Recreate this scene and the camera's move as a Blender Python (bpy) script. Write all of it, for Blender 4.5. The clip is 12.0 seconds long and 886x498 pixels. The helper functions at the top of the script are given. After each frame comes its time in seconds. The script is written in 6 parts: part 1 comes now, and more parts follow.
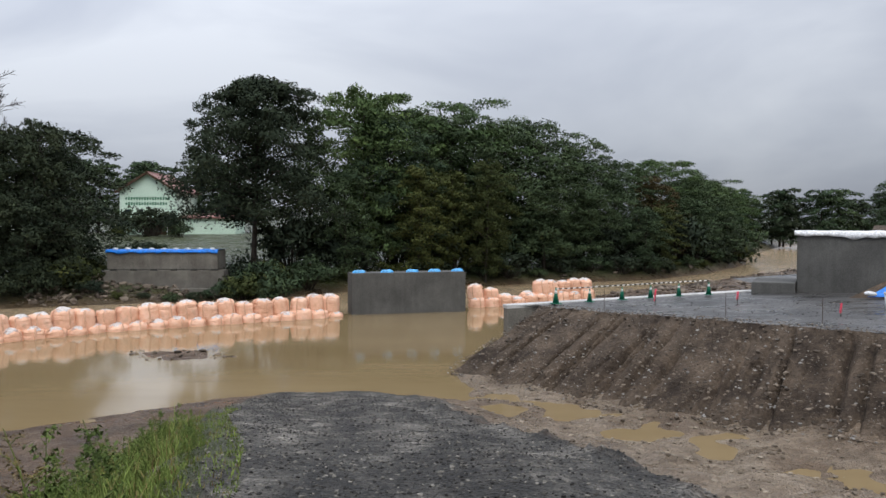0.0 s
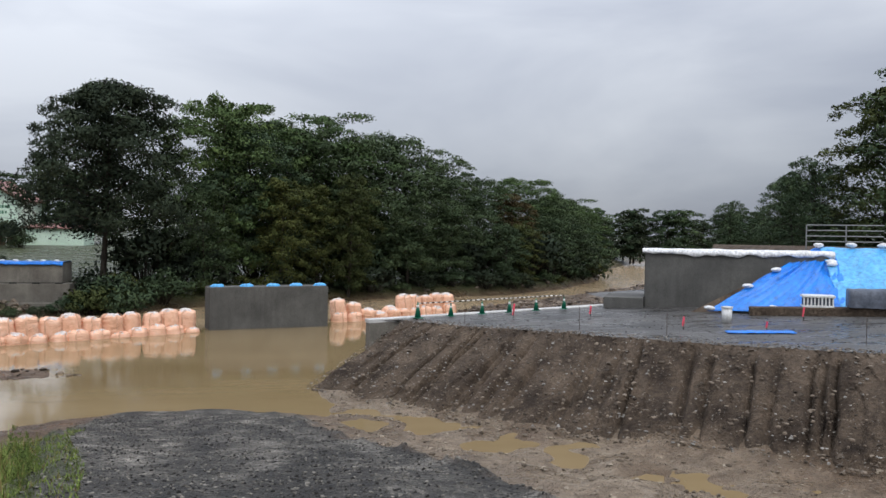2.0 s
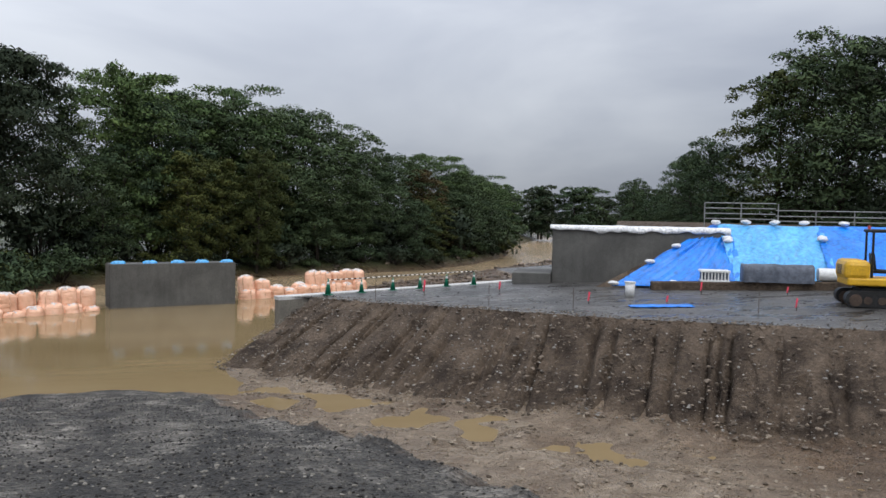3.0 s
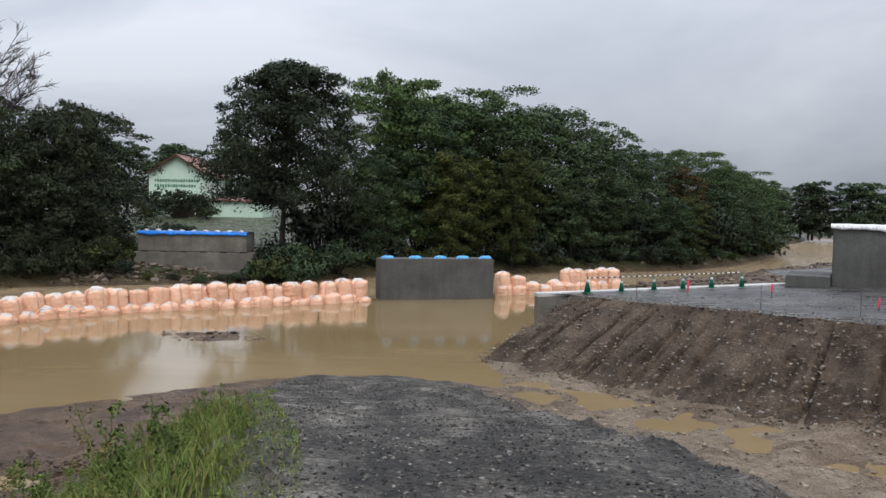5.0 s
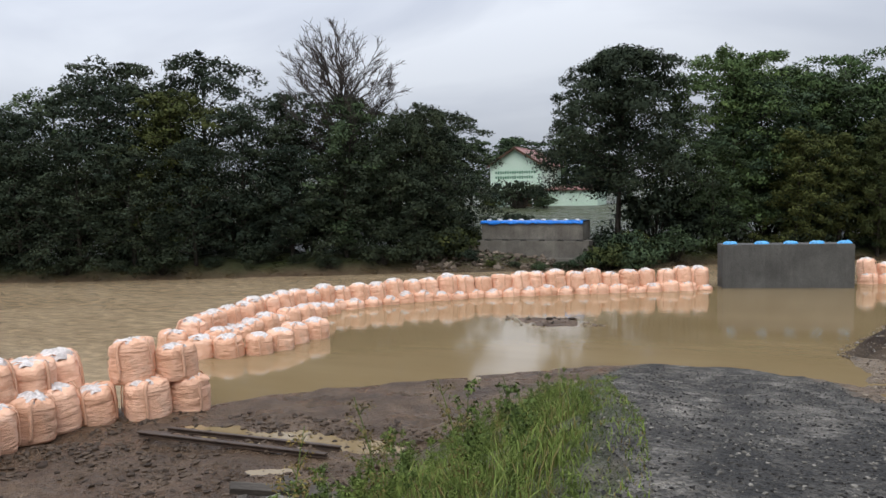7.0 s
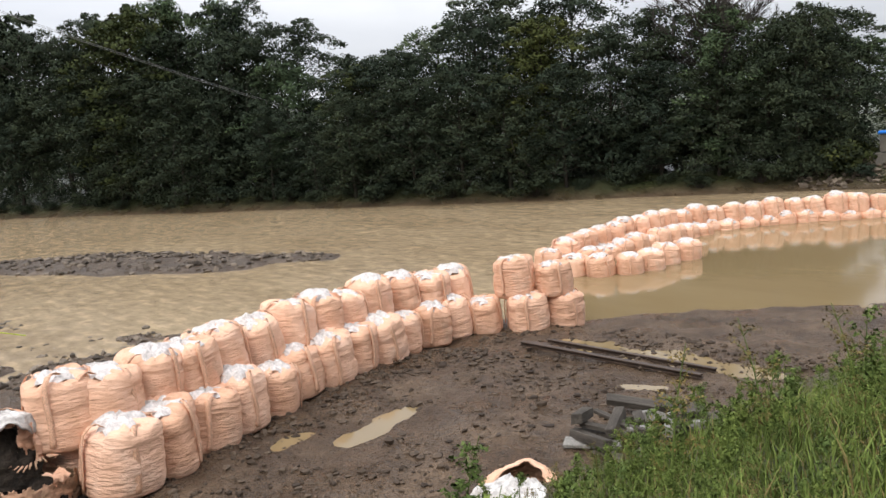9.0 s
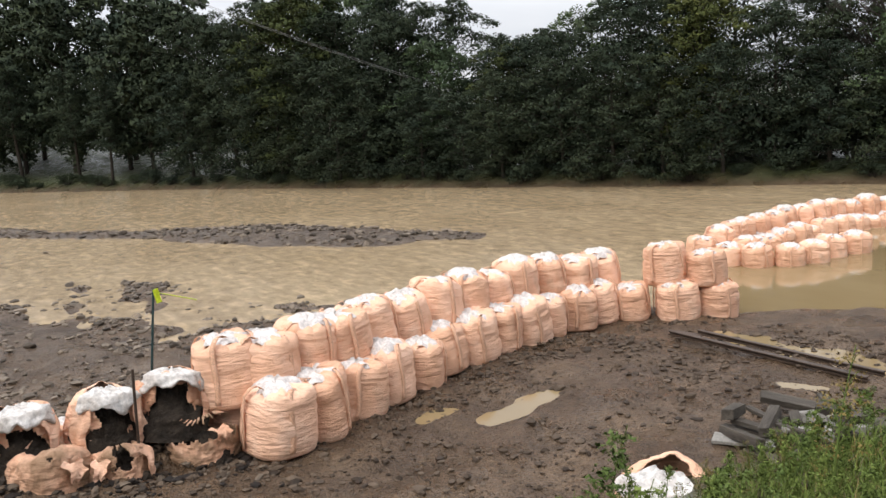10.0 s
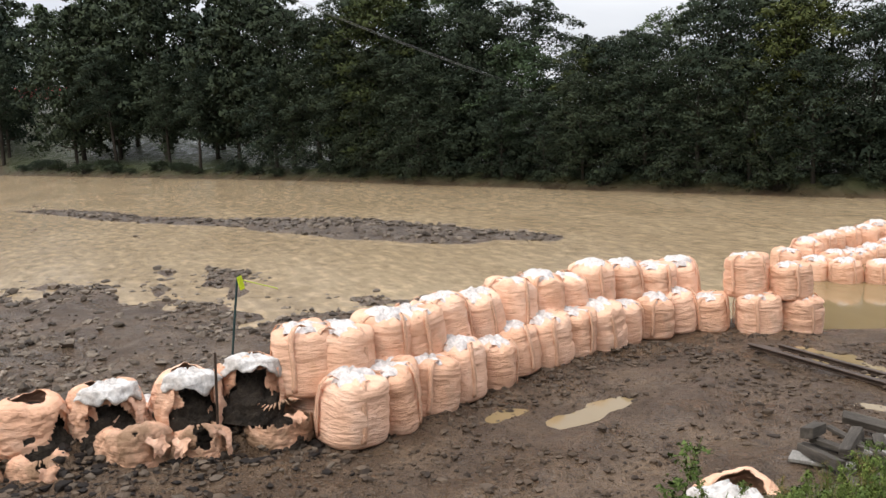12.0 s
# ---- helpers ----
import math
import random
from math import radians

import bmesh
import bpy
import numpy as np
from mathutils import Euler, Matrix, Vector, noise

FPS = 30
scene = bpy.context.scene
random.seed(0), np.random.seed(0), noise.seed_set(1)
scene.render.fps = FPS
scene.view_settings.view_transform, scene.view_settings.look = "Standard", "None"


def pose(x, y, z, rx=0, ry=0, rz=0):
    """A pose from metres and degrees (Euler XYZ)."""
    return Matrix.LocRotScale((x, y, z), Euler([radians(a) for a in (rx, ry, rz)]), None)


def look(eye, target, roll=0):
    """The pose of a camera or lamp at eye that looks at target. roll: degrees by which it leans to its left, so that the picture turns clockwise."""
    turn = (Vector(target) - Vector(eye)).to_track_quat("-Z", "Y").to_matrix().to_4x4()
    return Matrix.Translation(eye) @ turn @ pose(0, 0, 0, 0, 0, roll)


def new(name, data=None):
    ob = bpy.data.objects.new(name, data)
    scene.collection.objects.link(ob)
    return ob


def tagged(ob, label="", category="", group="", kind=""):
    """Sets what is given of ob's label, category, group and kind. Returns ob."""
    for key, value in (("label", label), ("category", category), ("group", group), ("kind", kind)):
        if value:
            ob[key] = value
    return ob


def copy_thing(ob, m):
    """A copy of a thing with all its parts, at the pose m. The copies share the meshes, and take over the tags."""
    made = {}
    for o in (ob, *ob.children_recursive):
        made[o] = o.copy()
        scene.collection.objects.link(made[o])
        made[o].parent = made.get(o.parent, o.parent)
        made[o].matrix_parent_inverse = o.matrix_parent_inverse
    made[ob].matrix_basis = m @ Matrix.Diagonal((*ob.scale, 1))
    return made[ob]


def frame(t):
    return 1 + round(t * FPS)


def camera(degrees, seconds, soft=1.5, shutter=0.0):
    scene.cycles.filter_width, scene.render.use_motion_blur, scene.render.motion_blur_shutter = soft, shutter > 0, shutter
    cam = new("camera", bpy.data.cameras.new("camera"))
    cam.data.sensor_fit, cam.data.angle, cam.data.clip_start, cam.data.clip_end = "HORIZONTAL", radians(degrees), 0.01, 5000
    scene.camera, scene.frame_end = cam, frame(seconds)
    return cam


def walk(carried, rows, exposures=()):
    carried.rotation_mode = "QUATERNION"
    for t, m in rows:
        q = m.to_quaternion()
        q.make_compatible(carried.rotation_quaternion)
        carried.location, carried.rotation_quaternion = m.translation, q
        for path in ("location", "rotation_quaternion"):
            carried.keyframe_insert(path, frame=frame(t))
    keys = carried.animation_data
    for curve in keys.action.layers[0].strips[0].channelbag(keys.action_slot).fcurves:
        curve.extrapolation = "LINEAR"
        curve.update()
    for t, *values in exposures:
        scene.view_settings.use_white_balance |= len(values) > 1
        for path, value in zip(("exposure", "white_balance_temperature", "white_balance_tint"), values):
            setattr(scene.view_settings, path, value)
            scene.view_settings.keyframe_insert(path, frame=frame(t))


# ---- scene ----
cam = camera(56.25, 12.0)
# seconds, x, y, z, pitch from straight down, lean to the right, yaw
ROWS = [
    (0.0, 0.000, 0.000, 5.500, 87.80, -0.00, -0.00),
    (0.5, 0.046, 0.031, 5.500, 88.26, 0.06, -0.07),
    (1.0, 0.050, 0.001, 5.478, 88.84, 0.14, -0.85),
    (1.5, 0.046, -0.005, 5.482, 89.40, -0.13, -3.93),
    (2.0, 0.053, -0.001, 5.484, 88.89, -0.82, -9.36),
    (2.5, 0.070, -0.002, 5.509, 87.72, -1.04, -14.25),
    (2.7, 0.073, -0.009, 5.523, 87.46, -0.97, -15.27),
    (3.2, -0.020, 0.000, 5.505, 87.25, -1.05, -15.60),
    (4.3, -0.322, -0.018, 5.479, 87.24, -1.11, -5.27),
    (4.5, -0.328, -0.020, 5.484, 87.07, -1.09, -3.39),
    (5.0, -0.356, -0.016, 5.482, 86.89, -0.98, 1.54),
    (5.5, -0.391, 0.016, 5.468, 86.77, -0.54, 7.16),
    (6.0, -0.409, 0.007, 5.464, 86.63, -0.13, 12.77),
    (6.5, -0.435, 0.016, 5.464, 86.28, 0.50, 18.26),
    (6.7, -0.447, 0.017, 5.460, 86.12, 0.75, 20.70),
    (8.3, -0.424, -0.168, 5.492, 85.00, 3.09, 41.08),
    (8.5, -0.429, -0.177, 5.490, 84.16, 3.46, 43.80),
    (9.0, -0.432, -0.222, 5.483, 81.78, 4.27, 49.72),
    (9.5, -0.451, -0.249, 5.482, 80.92, 4.13, 54.68),
    (10.0, -0.458, -0.313, 5.522, 81.08, 3.60, 59.81),
    (10.5, -0.427, -0.351, 5.532, 81.37, 3.27, 65.25),
    (11.0, -0.438, -0.409, 5.542, 81.79, 2.49, 71.68),
    (11.5, -0.408, -0.451, 5.557, 81.90, 1.90, 74.32),
    (12.0, -0.403, -0.392, 5.548, 81.23, 1.86, 65.04),
]
walk(cam, [(t, pose(x, y, z, rx, 0, yaw) @ pose(0, 0, 0, 0, 0, -lean)) for t, x, y, z, rx, lean, yaw in ROWS],
     [(0.0, 0.02, 6500, 10), (6.5, 0.05, 6500, 10), (8.5, 0.24, 6750, 10), (9.5, 0.40, 6950, 10), (12.0, 0.40, 6950, 10)])

# ---------------------------------------------------------------- world and sun
SUN_EL, SUN_AZ = radians(50), radians(200)
world = bpy.data.worlds.new("overcast_sky")
scene.world = world
world.use_nodes = True
wn, wl = world.node_tree.nodes, world.node_tree.links
wn.clear()
w_out = wn.new("ShaderNodeOutputWorld")
w_bg = wn.new("ShaderNodeBackground")
w_sky = wn.new("ShaderNodeTexSky")
w_sky.sky_type, w_sky.sun_disc = "NISHITA", False
w_sky.sun_elevation, w_sky.sun_rotation = SUN_EL, SUN_AZ
w_bg2 = wn.new("ShaderNodeBackground")
w_mix = wn.new("ShaderNodeMixShader")
w_co = wn.new("ShaderNodeTexCoord")
w_map = wn.new("ShaderNodeMapping")
w_map.inputs["Scale"].default_value = (1.0, 1.0, 3.2)
w_noise = wn.new("ShaderNodeTexNoise")
w_noise.inputs["Scale"].default_value = 1.9
w_noise.inputs["Detail"].default_value = 5.0
w_noise.inputs["Roughness"].default_value = 0.5
w_noise.inputs["Distortion"].default_value = 0.5
w_ramp = wn.new("ShaderNodeValToRGB")
w_ramp.color_ramp.elements[0].position, w_ramp.color_ramp.elements[0].color = 0.34, (0.65, 0.71, 0.85, 1)
w_ramp.color_ramp.elements[1].position, w_ramp.color_ramp.elements[1].color = 0.66, (1.02, 1.08, 1.19, 1)
w_sep = wn.new("ShaderNodeSeparateXYZ")
w_grad = wn.new("ShaderNodeMapRange")   # an overcast sky is brightest overhead
w_grad.inputs["From Min"].default_value, w_grad.inputs["From Max"].default_value = 0.0, 1.0
w_grad.inputs["To Min"].default_value, w_grad.inputs["To Max"].default_value = 0.50, 2.1
w_mul = wn.new("ShaderNodeVectorMath")
w_mul.operation = "SCALE"
wl.new(w_co.outputs["Generated"], w_map.inputs["Vector"])
wl.new(w_map.outputs["Vector"], w_noise.inputs["Vector"])
wl.new(w_noise.outputs["Fac"], w_ramp.inputs["Fac"])
wl.new(w_co.outputs["Generated"], w_sep.inputs["Vector"])
wl.new(w_sep.outputs["Z"], w_grad.inputs["Value"])
wl.new(w_ramp.outputs["Color"], w_mul.inputs[0])
w_side = wn.new("ShaderNodeMapRange")   # rain cloud, heavier upstream
w_side.inputs["From Min"].default_value, w_side.inputs["From Max"].default_value = -0.8, 0.8
w_side.inputs["To Min"].default_value, w_side.inputs["To Max"].default_value = 1.08, 0.76
w_both = wn.new("ShaderNodeMath")
w_both.operation = "MULTIPLY"
wl.new(w_sep.outputs["X"], w_side.inputs["Value"])
wl.new(w_grad.outputs["Result"], w_both.inputs[0])
wl.new(w_side.outputs["Result"], w_both.inputs[1])
wl.new(w_both.outputs["Value"], w_mul.inputs["Scale"])
wl.new(w_mul.outputs["Vector"], w_bg2.inputs["Color"])
wl.new(w_sky.outputs["Color"], w_bg.inputs["Color"])
w_bg.inputs["Strength"].default_value = 0.08
w_mix.inputs["Fac"].default_value = 0.93
wl.new(w_bg.outputs["Background"], w_mix.inputs[1])
wl.new(w_bg2.outputs["Background"], w_mix.inputs[2])
wl.new(w_mix.outputs["Shader"], w_out.inputs["Surface"])

sun_data = bpy.data.lights.new("sun", "SUN")
sun_data.energy, sun_data.angle, sun_data.color = 1.4, radians(40), (1.0, 0.97, 0.92)
sun = new("sun", sun_data)
sun.matrix_world = look((0, 0, 60), (-22 * 0.6, 60 * 0.6, 60 - 48))

# ---------------------------------------------------------------- materials


def material(name, base, rough=0.8, spec=0.3, metal=0.0):
    m = bpy.data.materials.new(name)
    m.use_nodes = True
    b = m.node_tree.nodes["Principled BSDF"]
    b.inputs["Base Color"].default_value = (*base, 1)
    b.inputs["Roughness"].default_value = rough
    b.inputs["Specular IOR Level"].default_value = spec
    b.inputs["Metallic"].default_value = metal
    return m


def node(m, kind, **values):
    n = m.node_tree.nodes.new(kind)
    for k, v in values.items():
        n.inputs[k.replace("_", " ")].default_value = v
    return n


def link(m, a, b):
    m.node_tree.links.new(a, b)


def bsdf(m):
    return m.node_tree.nodes["Principled BSDF"]


def noise_ramp(m, scale, stops, detail=6.0, rough=0.6, coord="Object", stretch=(1, 1, 1)):
    """Colours along a noise: stops are (position, rgb). Returns the colour socket and the noise's value."""
    co = node(m, "ShaderNodeTexCoord")
    mp = node(m, "ShaderNodeMapping", Scale=stretch)
    nz = node(m, "ShaderNodeTexNoise", Scale=scale, Detail=detail, Roughness=rough)
    rp = m.node_tree.nodes.new("ShaderNodeValToRGB")
    while len(rp.color_ramp.elements) < len(stops):
        rp.color_ramp.elements.new(0.5)
    for e, (p, c) in zip(rp.color_ramp.elements, stops):
        e.position, e.color = p, (*c, 1)
    link(m, co.outputs[coord], mp.inputs["Vector"])
    link(m, mp.outputs["Vector"], nz.inputs["Vector"])
    link(m, nz.outputs["Fac"], rp.inputs["Fac"])
    return rp.outputs["Color"], nz.outputs["Fac"]


def mix(m, a, b, fac, blend="MIX"):
    n = m.node_tree.nodes.new("ShaderNodeMix")
    n.data_type, n.blend_type = "RGBA", blend
    for sock, val in ((n.inputs[6], a), (n.inputs[7], b), (n.inputs[0], fac)):
        if isinstance(val, (int, float)):
            sock.default_value = val
        elif isinstance(val, tuple):
            sock.default_value = (*val, 1)
        else:
            link(m, val, sock)
    return n.outputs[2]


def bump(m, height, strength=0.5, distance=0.02, after=None):
    n = node(m, "ShaderNodeBump", Strength=strength, Distance=distance)
    link(m, height, n.inputs["Height"])
    if after is not None:
        link(m, after, n.inputs["Normal"])
    link(m, n.outputs["Normal"], bsdf(m).inputs["Normal"])
    return n.outputs["Normal"]


def scalar(m, value, lo, hi, a=0.3, b=0.7):
    n = node(m, "ShaderNodeMapRange", From_Min=a, From_Max=b, To_Min=lo, To_Max=hi)
    link(m, value, n.inputs["Value"])
    return n.outputs["Result"]


def mottled(name, dark, light, scale, rough=0.8, spec=0.3, fine=40.0, bump_by=0.4, dist=0.02, stretch=(1, 1, 1), random_by=0.0):
    """A surface that varies at two scales, with fine relief."""
    m = material(name, light, rough, spec)
    mid = tuple((a + b) / 2 for a, b in zip(dark, light))
    big, f1 = noise_ramp(m, scale, [(0.3, dark), (0.52, mid), (0.72, light)], stretch=stretch)
    small, f2 = noise_ramp(m, fine, [(0.3, (0.6, 0.6, 0.6)), (0.7, (1.25, 1.25, 1.25))], stretch=stretch)
    col = mix(m, big, small, 1.0, "MULTIPLY")
    if random_by:
        info = node(m, "ShaderNodeObjectInfo")
        val = scalar(m, info.outputs["Random"], 1 - random_by, 1 + random_by, 0, 1)
        cmb = node(m, "ShaderNodeCombineColor")
        for k in ("Red", "Green", "Blue"):
            link(m, val, cmb.inputs[k])
        col = mix(m, col, cmb.outputs["Color"], 1.0, "MULTIPLY")
    link(m, col, bsdf(m).inputs["Base Color"])
    bump(m, f2, bump_by, dist)
    return m


def ground_material():
    """Mud, gravel and turf, mixed by the painted zones of the ground sheet."""
    m = material("wet_ground", (0.1, 0.08, 0.06), 0.6, 0.36)
    mud, fm = noise_ramp(m, 0.9, [(0.3, (0.064, 0.037, 0.020)), (0.5, (0.112, 0.070, 0.041)), (0.72, (0.185, 0.122, 0.075))], detail=9)
    mud_fine, fm2 = noise_ramp(m, 9.0, [(0.32, (0.55, 0.55, 0.55)), (0.6, (1.1, 1.1, 1.1))], detail=8)
    mud = mix(m, mud, mud_fine, 0.8, "MULTIPLY")
    gravel, fg = noise_ramp(m, 1.1, [(0.34, (0.022, 0.019, 0.016)), (0.5, (0.056, 0.050, 0.042)), (0.64, (0.150, 0.136, 0.116))], detail=8)
    vor = node(m, "ShaderNodeTexVoronoi", Scale=22.0)
    vco = node(m, "ShaderNodeTexCoord")
    link(m, vco.outputs["Object"], vor.inputs["Vector"])
    bright = node(m, "ShaderNodeSeparateColor")
    link(m, vor.outputs["Color"], bright.inputs["Color"])
    peb = scalar(m, bright.outputs["Red"], 0.2, 2.0, 0, 1)
    pebc = node(m, "ShaderNodeCombineColor")
    for k in ("Red", "Green", "Blue"):
        link(m, peb, pebc.inputs[k])
    track, _ = noise_ramp(m, 1.0, [(0.38, (0.40, 0.40, 0.40)), (0.50, (1.0, 1.0, 1.0)), (0.64, (2.1, 2.1, 2.1))], stretch=(1.5, 0.28, 1), detail=9)
    gravel = mix(m, gravel, track, 0.9, "MULTIPLY")
    gravel = mix(m, gravel, pebc.outputs["Color"], 0.75, "MULTIPLY")
    turf, ft = noise_ramp(m, 3.0, [(0.3, (0.030, 0.040, 0.014)), (0.6, (0.060, 0.072, 0.026)), (0.75, (0.090, 0.070, 0.036))])
    silt, _ = noise_ramp(m, 1.3, [(0.32, (0.140, 0.100, 0.065)), (0.5, (0.270, 0.208, 0.145)), (0.68, (0.380, 0.305, 0.222))], detail=9, stretch=(1.0, 1.7, 1))
    silt = mix(m, silt, mud_fine, 0.45, "MULTIPLY")
    att = m.node_tree.nodes.new("ShaderNodeAttribute")
    att.attribute_name = "zone"
    zone = node(m, "ShaderNodeSeparateColor")
    link(m, att.outputs["Color"], zone.inputs["Color"])
    col = mix(m, mud, gravel, zone.outputs["Red"])
    col = mix(m, col, turf, zone.outputs["Green"])
    col = mix(m, col, silt, scalar(m, zone.outputs["Blue"], 0, 0.9, 0, 1))
    link(m, col, bsdf(m).inputs["Base Color"])
    wet, _ = noise_ramp(m, 0.7, [(0.40, (0.20, 0.20, 0.20)), (0.60, (0.66, 0.66, 0.66))], detail=7)
    link(m, mix(m, wet, (0.62, 0.62, 0.62), zone.outputs["Red"]), bsdf(m).inputs["Roughness"])
    _, grit = noise_ramp(m, 34.0, [(0, (0, 0, 0)), (1, (1, 1, 1))], detail=6)
    n1 = bump(m, fm2, 1.0, 0.11)
    n2 = bump(m, grit, 0.7, 0.03, n1)
    bump(m, vor.outputs["Distance"], 0.8, 0.05, n2)
    return m


def water_material(name, dark, light, rough, scale, strength, dist, stretch, streaks):
    m = material(name, dark, rough, 0.5)
    bsdf(m).inputs["IOR"].default_value = 1.33
    col, f = noise_ramp(m, 0.16, [(0.3, dark), (0.7, light)], stretch=stretch, detail=8)
    if streaks:
        foam, f3 = noise_ramp(m, 1.9, [(0.36, (0.80, 0.79, 0.77)), (0.52, (1, 1, 1)), (0.70, (1.5, 1.48, 1.45))], stretch=stretch, detail=8)
        col = mix(m, col, foam, 1.0, "MULTIPLY")
    link(m, col, bsdf(m).inputs["Base Color"])
    _, h = noise_ramp(m, scale, [(0, (0, 0, 0)), (1, (1, 1, 1))], stretch=stretch, detail=7, rough=0.6)
    n1 = bump(m, h, strength, dist)
    return m


def bag_material(name, dirt, stain_from):
    m = material(name, (0.75, 0.42, 0.28), 0.75, 0.2)
    col, f = noise_ramp(m, 2.2, [(0.25, (0.68, 0.385, 0.245)), (0.5, (0.85, 0.525, 0.365)), (0.75, (0.90, 0.62, 0.47))])
    info = node(m, "ShaderNodeObjectInfo")
    tint = m.node_tree.nodes.new("ShaderNodeValToRGB")
    tint.color_ramp.elements[0].color, tint.color_ramp.elements[1].color = (0.86, 0.80, 0.76, 1), (1.05, 1.05, 1.06, 1)
    link(m, info.outputs["Random"], tint.inputs["Fac"])
    col = mix(m, col, tint.outputs["Color"], 1.0, "MULTIPLY")
    _, wr = noise_ramp(m, 4.2, [(0, (0, 0, 0)), (1, (1, 1, 1))], stretch=(0.8, 0.8, 3.4), detail=7)
    soil, sf = noise_ramp(m, 1.3, [(stain_from, (0, 0, 0)), (stain_from + 0.16, (1, 1, 1))], coord="Object", detail=9)
    col = mix(m, col, (0.20, 0.125, 0.072), mix(m, (0, 0, 0), soil, dirt))
    link(m, col, bsdf(m).inputs["Base Color"])
    weave, wf = noise_ramp(m, 70.0, [(0, (0, 0, 0)), (1, (1, 1, 1))])
    n1 = bump(m, wr, 1.0, 0.085)
    bump(m, wf, 0.25, 0.01, n1)
    bsdf(m).inputs["Subsurface Weight"].default_value = 0.0
    return m


def leaf_material(name, dark, light, yellow=0.0):
    m = material(name, light, 0.75, 0.06)
    geo = node(m, "ShaderNodeNewGeometry")
    ramp = m.node_tree.nodes.new("ShaderNodeValToRGB")
    ramp.color_ramp.elements[0].color, ramp.color_ramp.elements[1].color = (*dark, 1), (*light, 1)
    link(m, geo.outputs["Random Per Island"], ramp.inputs["Fac"])
    info = node(m, "ShaderNodeObjectInfo")
    tint = m.node_tree.nodes.new("ShaderNodeValToRGB")
    tint.color_ramp.elements[0].color, tint.color_ramp.elements[1].color = (0.74, 0.80, 0.84, 1), (1.12 + yellow, 1.10, 0.95, 1)
    link(m, info.outputs["Random"], tint.inputs["Fac"])
    col = mix(m, ramp.outputs["Color"], tint.outputs["Color"], 1.0, "MULTIPLY")
    big, _ = noise_ramp(m, 0.35, [(0.3, (0.75, 0.78, 0.80)), (0.7, (1.25, 1.20, 1.1))], detail=3)
    col = mix(m, col, big, 1.0, "MULTIPLY")
    link(m, col, bsdf(m).inputs["Base Color"])
    return m


def concrete_material(name, dark, light):
    """Weathered concrete: pour bands, streaks that run down, pores."""
    m = mottled(name, dark, light, 0.8, 0.75, 0.25, 30.0, 0.25, 0.01)
    streak, f = noise_ramp(m, 1.6, [(0.35, (0.68, 0.67, 0.66)), (0.6, (1.05, 1.05, 1.05))], stretch=(2.5, 2.5, 0.25))
    col = bsdf(m).inputs["Base Color"].links[0].from_socket
    link(m, mix(m, col, streak, 0.4, "MULTIPLY"), bsdf(m).inputs["Base Color"])
    return m


def tarp_material(name, base):
    m = mottled(name, tuple(c * 0.78 for c in base), tuple(min(1, c * 1.1) for c in base), 0.9, 0.32, 0.5, 6.0, 0.5, 0.06)
    return m


GROUND = ground_material()
RIVER = water_material("river_water", (0.27, 0.195, 0.115), (0.37, 0.28, 0.175), 0.2, 0.75, 0.42, 0.17, (0.6, 1.15, 1), True)
POND = water_material("pond_water", (0.198, 0.141, 0.070), (0.262, 0.192, 0.104), 0.05, 1.4, 0.10, 0.035, (0.5, 1.6, 1), False)
BAG = bag_material("peach_woven_sack", 0.40, 0.56)
BAG_MUDDY = bag_material("muddy_woven_sack", 0.85, 0.40)
LINER = mottled("white_liner", (0.54, 0.48, 0.45), (0.80, 0.75, 0.72), 5.0, 0.5, 0.4, 18.0, 0.6, 0.03)
STRAP = mottled("peach_strap", (0.64, 0.36, 0.23), (0.82, 0.50, 0.35), 6.0, 0.7, 0.2, 50.0)
SOIL = mottled("black_wet_soil", (0.012, 0.009, 0.007), (0.072, 0.055, 0.041), 7.0, 0.8, 0.2, 30.0, 1.0, 0.10)
BANK = mottled("cut_earth", (0.032, 0.023, 0.017), (0.155, 0.115, 0.082), 1.0, 0.85, 0.2, 10.0, 1.0, 0.11)
PLATFORM = mottled("wet_compacted_gravel", (0.026, 0.025, 0.024), (0.110, 0.104, 0.098), 0.55, 0.36, 0.5, 9.0, 1.0, 0.04)
_pw, _ = noise_ramp(PLATFORM, 0.8, [(0.40, (0.06, 0.06, 0.06)), (0.50, (0.55, 0.55, 0.55))], detail=6, stretch=(0.6, 1.4, 1))
link(PLATFORM, _pw, bsdf(PLATFORM).inputs["Roughness"])
CONCRETE = concrete_material("grey_concrete", (0.075, 0.073, 0.068), (0.130, 0.127, 0.117))
CONCRETE_OLD = concrete_material("old_concrete", (0.11, 0.10, 0.085), (0.22, 0.205, 0.175))
CONCRETE_NEW = concrete_material("pale_concrete", (0.42, 0.41, 0.40), (0.62, 0.61, 0.59))
TARP = tarp_material("blue_tarpaulin", (0.010, 0.22, 0.80))
TARP_LIGHT = tarp_material("light_blue_tarpaulin", (0.10, 0.42, 0.80))
WHITE_SHEET = mottled("white_sheet", (0.62, 0.62, 0.62), (0.84, 0.84, 0.84), 1.5, 0.45, 0.4, 12.0, 0.6, 0.04)
STEEL = mottled("grey_galvanised_steel", (0.16, 0.17, 0.17), (0.28, 0.29, 0.29), 3.0, 0.5, 0.5, 40.0)
RUST = mottled("rusty_steel", (0.035, 0.022, 0.015), (0.085, 0.055, 0.038), 2.0, 0.55, 0.4, 30.0)
